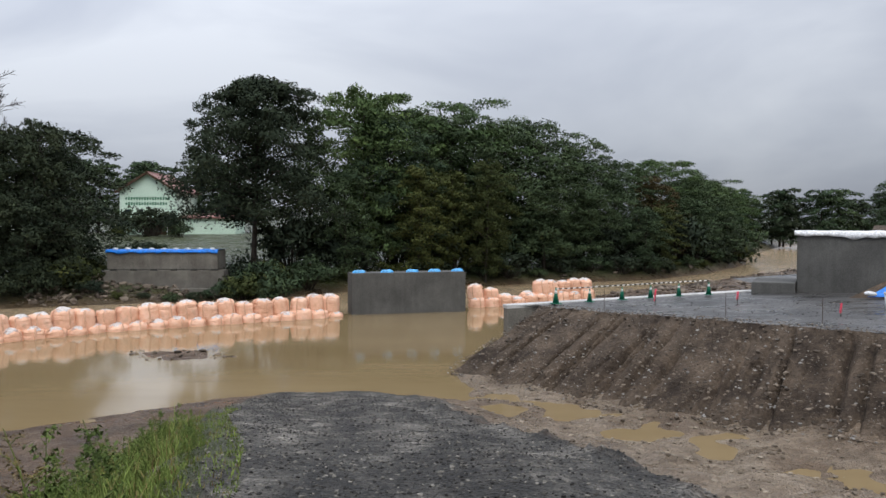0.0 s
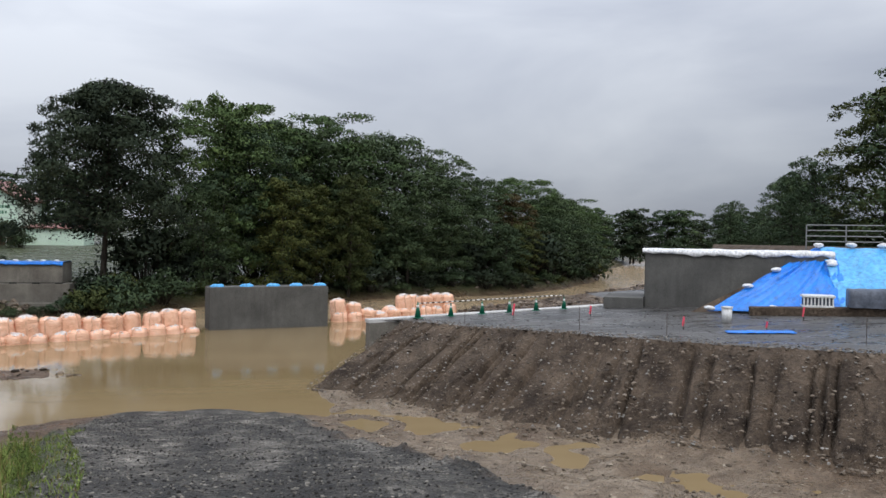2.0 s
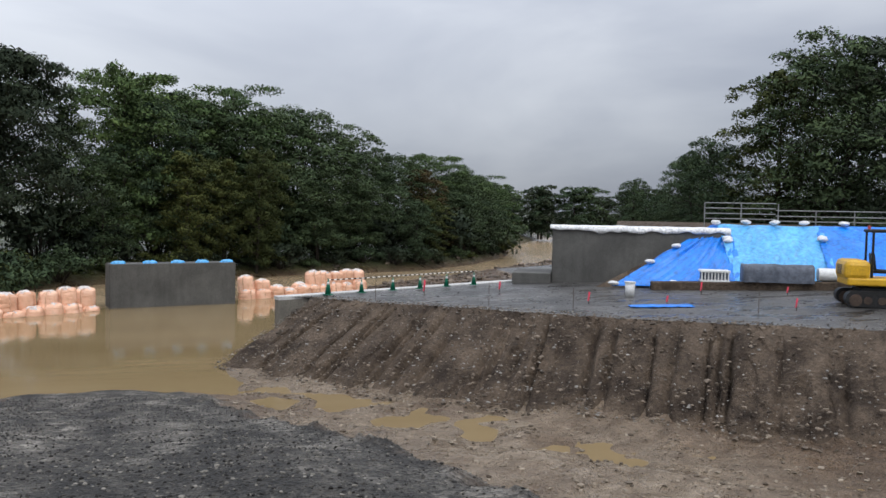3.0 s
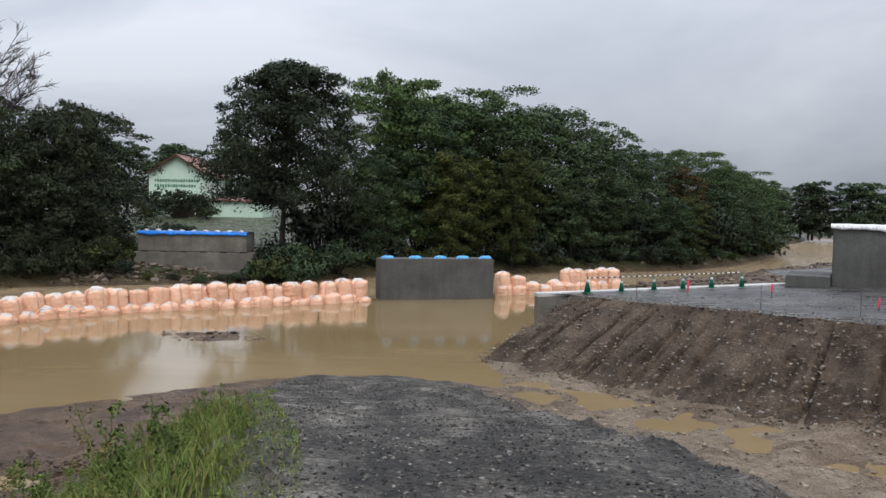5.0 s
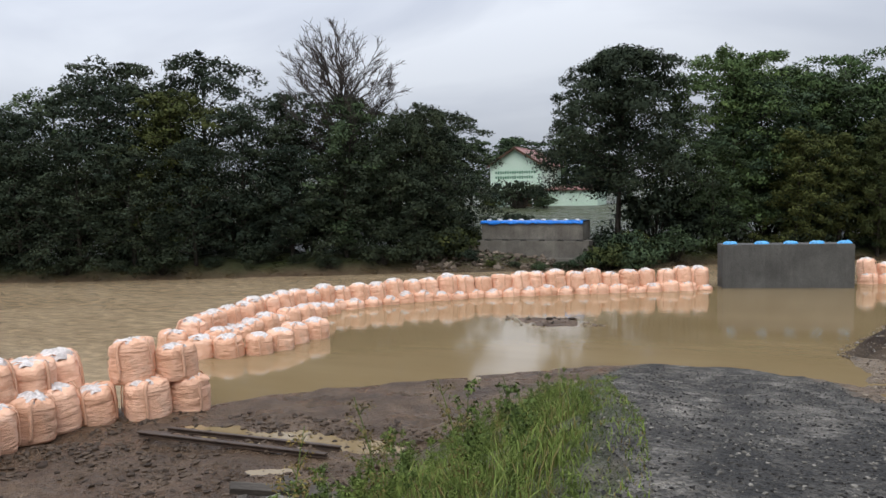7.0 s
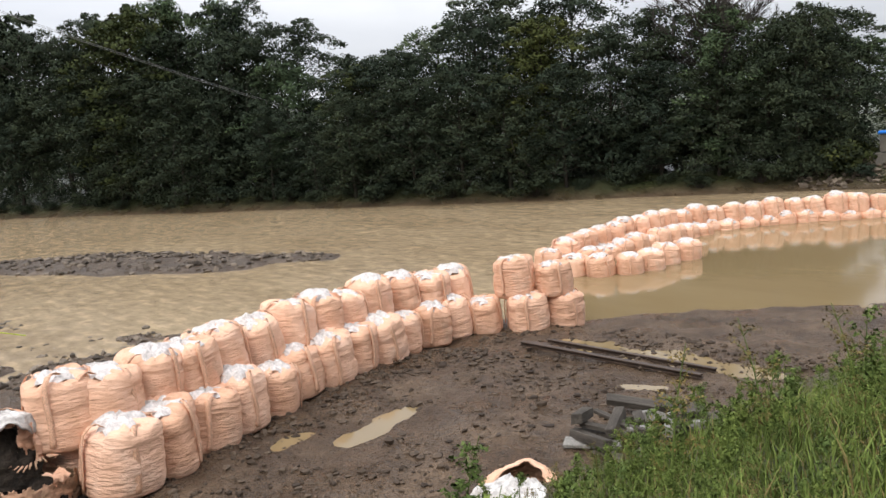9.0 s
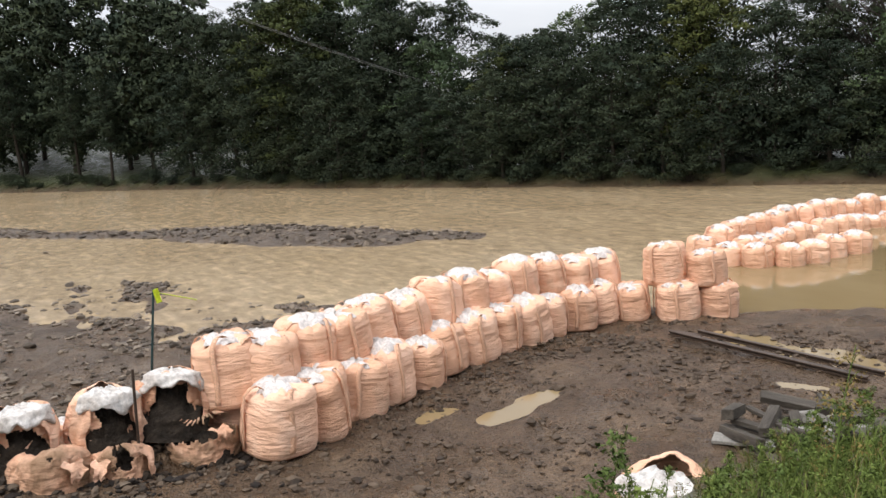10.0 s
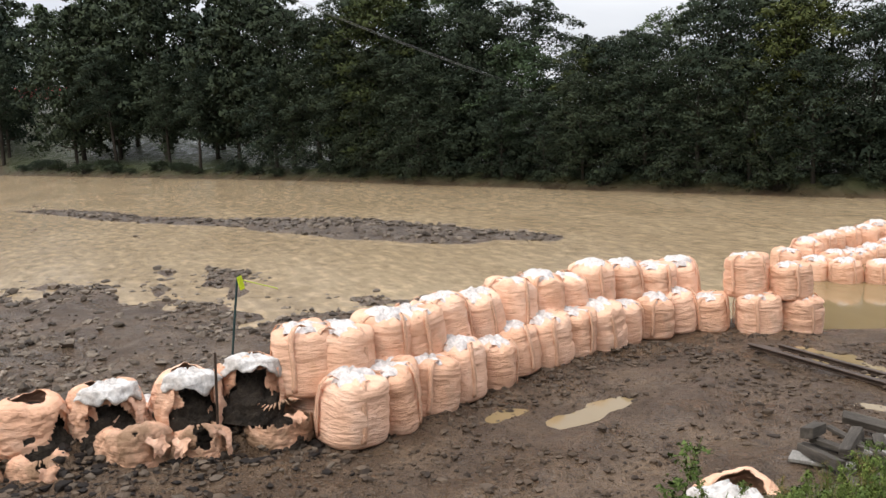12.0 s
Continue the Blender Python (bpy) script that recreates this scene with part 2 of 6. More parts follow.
STONE = mottled("river_stone", (0.055, 0.052, 0.048), (0.20, 0.19, 0.175), 1.2, 0.6, 0.35, 25.0)
STONE_PALE = mottled("pale_stone", (0.16, 0.15, 0.135), (0.36, 0.34, 0.31), 1.2, 0.65, 0.3, 25.0)
LINER_DIRTY = mottled("dirty_white_liner", (0.40, 0.35, 0.31), (0.80, 0.78, 0.76), 3.0, 0.55, 0.3, 14.0, 0.8, 0.04)
BARK = mottled("dark_bark", (0.022, 0.018, 0.014), (0.07, 0.06, 0.05), 2.0, 0.9, 0.1, 14.0, 0.8, 0.04, stretch=(3, 3, 0.6))
BARK_GREY = mottled("grey_bark", (0.045, 0.038, 0.034), (0.11, 0.098, 0.09), 2.0, 0.9, 0.1, 14.0)
# LEAF and LEAF_DARK: greens greyed in the colour itself, standing in for haze
LEAF = leaf_material("green_leaves", (0.036, 0.054, 0.033), (0.082, 0.116, 0.062))
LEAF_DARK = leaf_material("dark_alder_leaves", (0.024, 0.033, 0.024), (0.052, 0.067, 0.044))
LEAF_LIGHT = leaf_material("light_green_leaves", (0.050, 0.080, 0.034), (0.105, 0.152, 0.064))
LEAF_OLIVE = leaf_material("olive_leaves", (0.038, 0.050, 0.020), (0.080, 0.090, 0.034), 0.0)
LEAF_RUST = leaf_material("reddish_leaves", (0.042, 0.036, 0.020), (0.080, 0.060, 0.032))
GRASS = leaf_material("grass_blades", (0.062, 0.092, 0.024), (0.175, 0.225, 0.070))
DRY = leaf_material("dry_blades", (0.12, 0.085, 0.035), (0.26, 0.20, 0.09))
CONE_GREEN = mottled("green_plastic", (0.0, 0.10, 0.055), (0.005, 0.17, 0.095), 4.0, 0.4, 0.4)
WHITE = mottled("white_plastic", (0.62, 0.62, 0.60), (0.80, 0.80, 0.79), 4.0, 0.45, 0.4)
BLACK = mottled("black_rubber", (0.008, 0.008, 0.008), (0.025, 0.025, 0.025), 5.0, 0.6, 0.3)
YELLOW = mottled("yellow_paint", (0.55, 0.30, 0.01), (0.72, 0.42, 0.02), 2.0, 0.4, 0.5)
GLASS = material("dark_glass", (0.02, 0.03, 0.035), 0.05, 0.5)
PINK = mottled("fluorescent_pink", (0.75, 0.07, 0.12), (0.95, 0.12, 0.17), 8.0, 0.5, 0.3)
LIME = mottled("lime_tape", (0.42, 0.55, 0.02), (0.60, 0.75, 0.05), 8.0, 0.5, 0.3)
GREEN_POLE = mottled("dark_green_plastic", (0.01, 0.03, 0.035), (0.015, 0.05, 0.05), 8.0, 0.5, 0.3)
WALL_GREEN = mottled("mint_render", (0.56, 0.72, 0.58), (0.68, 0.82, 0.69), 0.6, 0.8, 0.2, 20.0, 0.1, 0.01)
ROOF_RED = mottled("faded_red_roof", (0.22, 0.10, 0.085), (0.36, 0.19, 0.165), 1.0, 0.6, 0.3, 10.0, 0.3, 0.03)
PORCH = mottled("brown_boards", (0.06, 0.035, 0.022), (0.13, 0.08, 0.05), 2.0, 0.8, 0.2, 12.0)
WOOD = mottled("grey_timber", (0.034, 0.028, 0.023), (0.125, 0.108, 0.090), 2.0, 0.8, 0.2, 14.0, 0.6, 0.02, stretch=(0.6, 4, 4))
QUILT = mottled("grey_blue_cover", (0.06, 0.07, 0.09), (0.13, 0.145, 0.18), 2.0, 0.6, 0.3, 6.0, 0.3, 0.03)
RED = mottled("red_sheet", (0.40, 0.05, 0.06), (0.62, 0.10, 0.11), 2.0, 0.6, 0.3)
CABLE = material("grey_cable", (0.16, 0.16, 0.16), 0.7, 0.2)

# ---------------------------------------------------------------- mesh helpers


def mesh_from(name, verts, faces, mat, smooth=True):
    me = bpy.data.meshes.new(name)
    me.from_pydata([tuple(map(float, v)) for v in verts], [], [tuple(map(int, f)) for f in faces])
    me.update()
    if mat is not None:
        me.materials.append(mat)
    if smooth:
        me.polygons.foreach_set("use_smooth", [True] * len(me.polygons))
    return me


def mesh_of(name, bm, mat, smooth=False):
    me = bpy.data.meshes.new(name)
    bm.to_mesh(me)
    bm.free()
    me.materials.append(mat)
    if smooth:
        me.polygons.foreach_set("use_smooth", [True] * len(me.polygons))
    return me


def part(name, data, mat, parent, label="", smooth=False):
    """Links a bmesh or a mesh as one object under a thing or a part."""
    me = data if isinstance(data, bpy.types.Mesh) else mesh_of(name, data, mat, smooth)
    ob = new(name, me)
    ob.parent = parent
    if label:
        ob["label"] = label
    return ob


def thing(name, label, category, group="", at=None, kind=""):
    ob = new(name)
    if at is not None:
        ob.matrix_basis = at
    return tagged(ob, label, category, group, kind)


def box(bm, size, m=None, bevel=0.0):
    r = bmesh.ops.create_cube(bm, size=1.0, matrix=(m or Matrix()) @ Matrix.Diagonal((*size, 1)))
    if bevel:
        edges = list({e for v in r["verts"] for e in v.link_edges})
        bmesh.ops.bevel(bm, geom=edges, offset=bevel, segments=2, affect="EDGES", profile=0.5)
    return bm


def rod(bm, a, b, r0, r1=None, seg=8):
    a, b = Vector(a), Vector(b)
    d = b - a
    m = Matrix.Translation((a + b) / 2) @ d.to_track_quat("Z", "Y").to_matrix().to_4x4()
    bmesh.ops.create_cone(bm, cap_ends=True, segments=seg, radius1=r0, radius2=r0 if r1 is None else r1, depth=d.length, matrix=m)
    return bm


def lattice(ix, iy, seed):
    v = np.sin(ix * 127.1 + iy * 311.7 + seed * 74.7) * 43758.5453
    return v - np.floor(v)


def value_noise(x, y, seed=0):
    ix, iy = np.floor(x), np.floor(y)
    fx, fy = x - ix, y - iy
    fx, fy = fx * fx * (3 - 2 * fx), fy * fy * (3 - 2 * fy)
    a, b = lattice(ix, iy, seed), lattice(ix + 1, iy, seed)
    c, d = lattice(ix, iy + 1, seed), lattice(ix + 1, iy + 1, seed)
    return (a * (1 - fx) + b * fx) * (1 - fy) + (c * (1 - fx) + d * fx) * fy - 0.5


def fractal(x, y, seed=0, octaves=4):
    return sum(value_noise(x * 2 ** k, y * 2 ** k, seed + k) / 2 ** k for k in range(octaves))


# ---------------------------------------------------------------- the lie of the land (river level is z = 0)
SHORE = np.array([(-400, -200), (-60, -32), (-38, -9), (-33, 0), (-28, 4.5), (-23, 7), (-19, 10), (-17.6, 13), (-16.6, 17), (-15, 16.9), (-13.6, 18.8),
                  (-10.2, 22), (-6.5, 25), (-3.2, 25.9), (-0.5, 25.2), (0.6, 24.6), (1.2, 26), (0.3, 29.2), (2.2, 31.2), (12.5, 34.4), (15, 45), (10, 55), (11, 58),
                  (16, 64), (22, 70), (30, 79), (40, 90), (80, 140), (500, 520), (500, -500), (-400, -500)], float)
BANK_X = [-520, -205, -140, -84, -42, -25, -14, -6, 5, 18, 26, 35, 42, 60, 120, 500]
BANK_Y = [-300, -50, -11, 22, 41.4, 50.6, 55.0, 61.8, 67, 72.5, 81, 96, 115, 150, 225, 620]


def shore_distance(x, y):
    """Metres to the waterline of this side, positive on land."""
    best = np.full(x.shape, 1e9)
    inside = np.zeros(x.shape, bool)
    n = len(SHORE)
    for i in range(n):
        (ax, ay), (bx, by) = SHORE[i], SHORE[(i + 1) % n]
        dx, dy = bx - ax, by - ay
        s = np.clip(((x - ax) * dx + (y - ay) * dy) / (dx * dx + dy * dy), 0, 1)
        best = np.minimum(best, np.hypot(x - ax - s * dx, y - ay - s * dy))
        cross = (ay > y) != (by > y)
        inside ^= cross & (x < (bx - ax) * (y - ay) / np.where(cross, by - ay, 1) + ax)
    return np.where(inside, best, -best)


def road_height(y):
    return np.where(y < 7.4, 3.9 - 0.095 * np.maximum(y, -3), 3.2 - 0.177 * (y - 7.4))


def road_edges(y):
    left = np.interp(y, [-20, 0, 5.4, 9.3, 15, 25.5], [-1.6, -1.2, -1.65, -2.5, -4.2, -5.4])
    right = np.interp(y, [-20, 0, 5.5, 8.2, 10.3, 13.7, 23.7], [4.5, 3.4, 2.5, 1.95, 1.5, 0.52, -0.55])
    return left, right


# x, y, half length, half width, level, direction
PUDDLES = [(-12.1, 7.9, 1.05, 0.30, 0.36, 103), (-12.7, 6.5, 0.45, 0.22, 0.38, 110), (-10.7, 14.35, 2.3, 0.55, 0.30, 3), (-9.6, 12.2, 0.5, 0.2, 0.40, 20)]


def land(x, y, detail=True):
    """Height of the ground, and its zones: gravel, turf, pale silt."""
    sd = shore_distance(x, y)
    basin = np.where(sd > 0, 0.03 + 0.55 * (1 - np.exp(-np.maximum(sd, 0) * 0.2)), np.maximum(sd * 0.12, -0.8))
    basin = basin + np.clip((4 - y) * 0.05, 0, 0.35) * (sd > 0) * (x < -5)
    west = np.clip((-15.5 - x) / 2.5, 0, 1) * np.clip((16 - y) / 4, 0, 1)
    basin = basin * (1 - 0.72 * west) + west * (0.34 * fractal(x * 0.28, y * 0.6, 3, 5) + 0.01)
    # the gravel bar in mid-river, long and low
    u, v = (x + 42) * 0.842 + (y - 14) * 0.539, -(x + 42) * 0.539 + (y - 14) * 0.842
    v = v + 0.5 * np.sin(u * 0.3)
    rough = 0.16 * fractal(x * 0.45, y * 0.45, 5) - 0.02
    bar = np.maximum(0.28 * (1 - (u / 11.5) ** 2 - (v / 3.3) ** 2), 0.20 * (1 - ((u + 17) / 17.0) ** 2 - ((v + 0.3) / 1.3) ** 2)) + rough
    basin = np.maximum(basin, bar)
    # shoal in the pond
    basin = np.maximum(basin, 0.07 * (1 - ((x + 10.5) / 3.2) ** 2 - ((y - 32.8) / 1.3) ** 2) + 0.12 * fractal(x * 0.9, y * 1.3, 9) - 0.04)
    # wet channel between the ramp and the cut slope
    ch = np.clip(1.6 - np.abs(x + y - 26.4) / 2.6, 0, 1) * np.clip(x / 1.5, 0, 1) * np.clip((17 - x) / 4, 0, 1)
    basin = basin * (1 - ch) + (0.012 + 0.002 * x + 0.15 * fractal(x * 0.6, y * 1.2, 14, 5)) * ch
    far = y - np.interp(x, BANK_X, BANK_Y)
    bank = np.where(far > 0, 1.5 * (1 - np.exp(-np.maximum(far, 0) * 0.35)) + np.clip((far - 6) * 0.06, 0, 2.0) + np.clip((far - 10) * 0.25, 0, 9) * np.clip((-105 - x) / 40, 0, 1), np.maximum(far * 0.25, -0.8))
    z = np.maximum(basin, bank)
    left, right = road_edges(y)
    left, right = left + 0.5 * fractal(y * 0.8, x * 0, 71), right + 0.7 * fractal(y * 0.9, x * 0, 72)
    top = road_height(y)
    road = np.where(x < left, top - 0.45 * (left - x), np.where(x > right, top - 0.62 * (x - right), top))
    road = np.where(y > 26.5, -1, road)
    inside = (x > left) & (x < right) & (y < 26)
    slope = (road > z) & ~inside
    soft = 0.12
    z = np.where(road > z - soft, np.maximum(z, road) + 0.5 * np.maximum(soft - np.abs(road - z), 0) * 0.5, z)
    gravel = np.where(inside, 1.0, 0.0)
    gravel = np.maximum(gravel, np.clip(1 - np.minimum(np.abs(x - left), np.abs(x - right)) / 0.6 + fractal(x * 2, y * 2, 8), 0, 1) * (y < 26))
    gravel = np.maximum(gravel, west * np.clip(0.3 + 1.2 * fractal(x * 0.7, y * 0.7, 4), 0, 1) * 0.2)
    gravel = np.maximum(gravel, (bar > -0.05) * 0.3)
    turf = np.clip(np.where(slope & (x < left) & (y < 21), 0.75 + fractal(x, y, 6), 0), 0, 1)
    turf = np.maximum(turf, np.clip(far * 0.6, 0, 1))
    turf = np.maximum(turf, np.clip((np.hypot(x, y) - 70) / 20, 0, 1) * (far < -25))
    silt = np.clip(1.3 - np.abs(x - 6.5 - (18 - y) * 0.35) / 5.5, 0, 1) * np.clip((x - right) / 0.8, 0, 1) * (y < 29) * (x > -1)
    silt = silt * np.clip(0.8 + 0.9 * fractal(x * 0.5, y * 0.5, 12), 0, 1)
    if detail:
        near = np.clip(1.3 - np.hypot(x, y) / 60, 0.15, 1)
        mud_amp = np.where(inside, 0.07, 0.17) * near
        z = z + mud_amp * fractal(x * 1.1, y * 1.1, 1) * np.where(sd > 0.3, 1, 0.25)
        # wheel tracks along the ramp and ruts in the mud
        z = z + np.where(inside, 0.035 * np.sin((x - (left + right) / 2) * 2.6), 0)
        rut = np.exp(-((x + 11.9 + (y - 8) * 0.28) / 0.35) ** 2) + np.exp(-((x + 10.4 + (y - 8) * 0.28) / 0.35) ** 2)
        z = z - 0.06 * rut * (y > 1) * (y < 13) * (x < -8)
    # soil spilled from the torn sacks
    heap = np.exp(-((x + 13.25) / 0.75) ** 2) * np.clip((3.0 - y) / 0.6, 0, 1) * np.clip((y + 9) / 2, 0, 1)
    z = z + heap * (0.03 + 0.45 * fractal(x * 1.6, y * 1.6, 61)) * (x < -9)
    for px, py, a, b, lev, turn in PUDDLES:
        c, s = math.cos(radians(turn)), math.sin(radians(turn))
        e = ((x - px) * c + (y - py) * s) ** 2 / a ** 2 + ((x - px) * s - (y - py) * c) ** 2 / b ** 2 + 1.7 * fractal(x * 1.7, y * 1.7, 51)
        w = np.clip((3.2 - e) / 1.6, 0, 1)
        z = z * (1 - w) + (lev - 0.035 + 0.035 * np.maximum(e, 0)) * w
    return z, gravel, turf, silt


def land_at(x, y):
    return float(land(np.array([float(x)]), np.array([float(y)]))[0][0])


def build_ground():
    """One sheet, fine near the ramp and coarse towards the horizon."""
    rad = [1.0]
    while rad[-1] < 2200:
        r = rad[-1]
        rad.append(r * (1.016 if r < 26 else 1.03 if r < 130 else 1.22))
    rad = np.array([0.0] + rad)
    ang = np.radians(np.concatenate([np.arange(-45, 115, 0.42), np.arange(115, 315, 4.0)]))
    R, A = np.meshgrid(rad, ang, indexing="ij")
    x, y = -0.3 - R * np.sin(A), R * np.cos(A)
    z, gravel, turf, silt = land(x, y)
    nr, na = R.shape
    idx = np.arange(nr * na).reshape(nr, na)
    a, b = idx[:-1, :], idx[1:, :]
    faces = np.stack([a, b, np.roll(b, -1, 1), np.roll(a, -1, 1)], -1).reshape(-1, 4)
    me = bpy.data.meshes.new("ground")
    me.from_pydata(np.stack([x, y, z], -1).reshape(-1, 3).tolist(), [], faces[:, ::-1].tolist())
    me.validate()
    col = me.color_attributes.new("zone", "FLOAT_COLOR", "POINT")
    col.data.foreach_set("color", np.stack([gravel, turf, silt, np.ones_like(silt)], -1).reshape(-1).astype(np.float32))
    me.polygons.foreach_set("use_smooth", [True] * len(me.polygons))
    me.materials.append(GROUND)
    tagged(new("ground", me), "wet mud, dark gravel ramp and grassy verge beside the river", "ground", kind="structure")


build_ground()

me = mesh_from("river", [(-2500, -2500, 0), (2500, -2500, 0), (2500, 2500, 0), (-2500, 2500, 0)], [(0, 1, 2, 3)], RIVER)
tagged(new("river_water", me), "fast brown muddy flood water in the river", "water", kind="structure")
POND_EDGE = [(-15.9, 15.5), (-16.1, 17.5), (-20.4, 22.3), (-22.6, 27), (-22.9, 33), (-19.5, 38.2), (-16.2, 39.6), (-11.2, 42.7), (-5.2, 47.2), (1.5, 50.2),
             (5, 52.3), (10, 55.8), (17, 50), (17, 36), (20, 10), (9, 12), (0.5, 18), (-8, 18), (-14, 14)]
me = mesh_from("pond", [(x, y, 0.006) for x, y in POND_EDGE], [tuple(range(len(POND_EDGE)))[::-1]], POND)
if me.polygons[0].normal.z < 0:
    me.flip_normals()
tagged(new("pond_water", me), "still brown water dammed behind the sack dike", "water", kind="structure")

for px, py, a, b, lev, turn in PUDDLES:
    pts = []
    co, si = math.cos(radians(turn)), math.sin(radians(turn))
    for k in range(40):
        t = 2 * math.pi * k / 40
        u, v = a * 1.2 * math.cos(t), b * 1.2 * math.sin(t)
        pts.append((px + co * u - si * v, py + si * u + co * v, lev))
    me = mesh_from("puddle", pts, [range(40)], POND)
    if me.polygons[0].normal.z < 0:
        me.flip_normals()
    tagged(new("puddle", me), "shallow brown puddle in a wheel rut in the mud", "puddle", kind="structure")


# ---------------------------------------------------------------- the earth platform and its cut slope
def platform_z(x):
    return 2.15 + 0.033 * (x - 2)


TOE = np.array([(2.3, 30.9, -0.2), (1.0, 30.2, -0.1), (0.0, 29.2, -0.05), (2.1, 26.2, 0.0), (5.0, 22.9, 0.02), (8.5, 20.0, 0.08), (11.2, 17.7, 0.15), (13.8, 15.0, 0.2), (20, 9, 0.3), (36, -4, 0.4)])
RIM = np.array([(3.6, 30.95), (3.65, 30.75), (3.8, 30.3), (5.2, 28.4), (7.54, 26.1), (9.6, 23.7), (11.8, 21.3), (14.6, 18.9), (21, 13.5), (38, 1)])


def build_platform():
    bank = tagged(new("earth_platform"), "raised earth work platform with a freshly cut stony slope and wet gravel top", "embankment", kind="structure")
    n, rows = 900, 30
    w = np.linspace(0, 1, n)
    knots = np.array([0, .02, .05, .16, .29, .42, .53, .66, .82, 1.0])
    toe = np.stack([np.interp(w, knots, TOE[:, k]) for k in range(3)], -1)
    rim = np.stack([np.interp(w, knots, RIM[:, k]) for k in range(2)], -1)
    length = np.concatenate([[0], np.cumsum(np.hypot(*np.diff(rim, axis=0).T))])
    verts = []
    for j in range(rows):
        v = j / (rows - 1)
        x = toe[:, 0] * (1 - v) + rim[:, 0] * v
        y = toe[:, 1] * (1 - v) + rim[:, 1] * v
        z0, z1 = toe[:, 2] - 0.25, platform_z(rim[:, 0]) + 0.004
        z = z0 + (z1 - z0) * (v ** 0.92)
        body = math.sin(math.pi * min(1, v * 1.02)) ** 0.6 if 0 < v < 0.98 else 0.0
        sk = length + np.clip(0.15 * length - 0.2, 0, 1.8) * (1 - v)          # the digging marks lean
        rill = sum(deep * np.exp(-((sk + 0.1 * fractal(sk * 0 + c, sk * 0 + v * 3, 2) - c) / width) ** 2) for c, width, deep in RILLS)
        step = value_noise(sk * 0.8, sk * 0 + v * 0.8, 21) * 0.30 + 0.10 * np.round(2 * value_noise(sk * 1.4, sk * 0 + v * 2.0, 27))
        rough = fractal(sk * 2.6, sk * 0 + v * 7.0, 22) * (0.10 + 0.22 * max(0.0, 0.5 - v)) + np.abs(fractal(sk * 5.0, sk * 0 + v * 12.0, 24)) * 0.16 * max(0.0, 0.55 - v)
        push = body * (step + rough - rill)
        lip = 0.05 * fractal(length * 3, length * 0 + 0.5, 4) if v == 1 else 0
        verts += np.stack([x - 0.6 * push, y - 0.62 * push, z + 0.4 * push + lip], -1).tolist()
    faces = [(j * n + i, j * n + i + 1, (j + 1) * n + i + 1, (j + 1) * n + i) for j in range(rows - 1) for i in range(n - 1)]
    slope = part("slope", mesh_from("slope", verts, faces, BANK), None, bank, "brown cut earth slope with stones and digging marks")
    edge = [(x, y, platform_z(x)) for x, y in rim[::6]] + [(70, -20, platform_z(70)), (70, 60, platform_z(70)), (14, 40, platform_z(14)), (13.7, 33.5, platform_z(13.7)), (2.6, 30.95, platform_z(2.6))]
    top = mesh_from("top", edge, [range(len(edge))], PLATFORM, smooth=False)
    if top.polygons[0].normal.z < 0:
        top.flip_normals()
    part("top", top, None, bank, "flat wet grey gravel surface")
    return slope


rng = random.Random(5)
RILLS = []
s_at = 2.0
while s_at < 40:
    RILLS.append((s_at, rng.uniform(0.05, 0.11), rng.uniform(0.18, 0.42)))
    s_at += rng.choice([0.28, 0.6, 0.9, 1.2, 1.5])
build_platform()

# pale retaining wall along the river side of the platform
wall_dir = Vector((11.3, 2.7, 0)).normalized()
wall = thing("retaining_wall", "low concrete retaining wall with a pale top edge along the platform", "wall", kind="structure")
bm = bmesh.new()
va, vb = Vector((2.4, 30.85, 0)), Vector((13.7, 33.55, 0))
off = Vector((wall_dir.y, -wall_dir.x, 0)) * 0.45
ring = [va, vb, vb - off, va - off]
low = [bm.verts.new((p.x, p.y, -0.6)) for p in ring]
high = [bm.verts.new((p.x, p.y, platform_z(p.x) - 0.08)) for p in ring]
for k in range(4):
    bm.faces.new((low[k], low[(k + 1) % 4], high[(k + 1) % 4], high[k]))
bm.faces.new(high)
bmesh.ops.recalc_face_normals(bm, faces=bm.faces)
part("stem", bm, CONCRETE_OLD, wall)
bm = bmesh.new()
capv = [va - wall_dir * 0.02, vb, vb - off * 1.12, va - off * 1.12 - wall_dir * 0.02]
low = [bm.verts.new((p.x, p.y, platform_z(p.x) - 0.08)) for p in capv]
high = [bm.verts.new((p.x, p.y, platform_z(p.x) + 0.05)) for p in capv]
for k in range(4):
    bm.faces.new((low[k], low[(k + 1) % 4], high[(k + 1) % 4], high[k]))
bm.faces.new(high)
bmesh.ops.recalc_face_normals(bm, faces=bm.faces)
bmesh.ops.bevel(bm, geom=list(bm.edges), offset=0.012, segments=1, affect="EDGES")
part("coping", bm, CONCRETE_NEW, wall, "pale concrete coping")


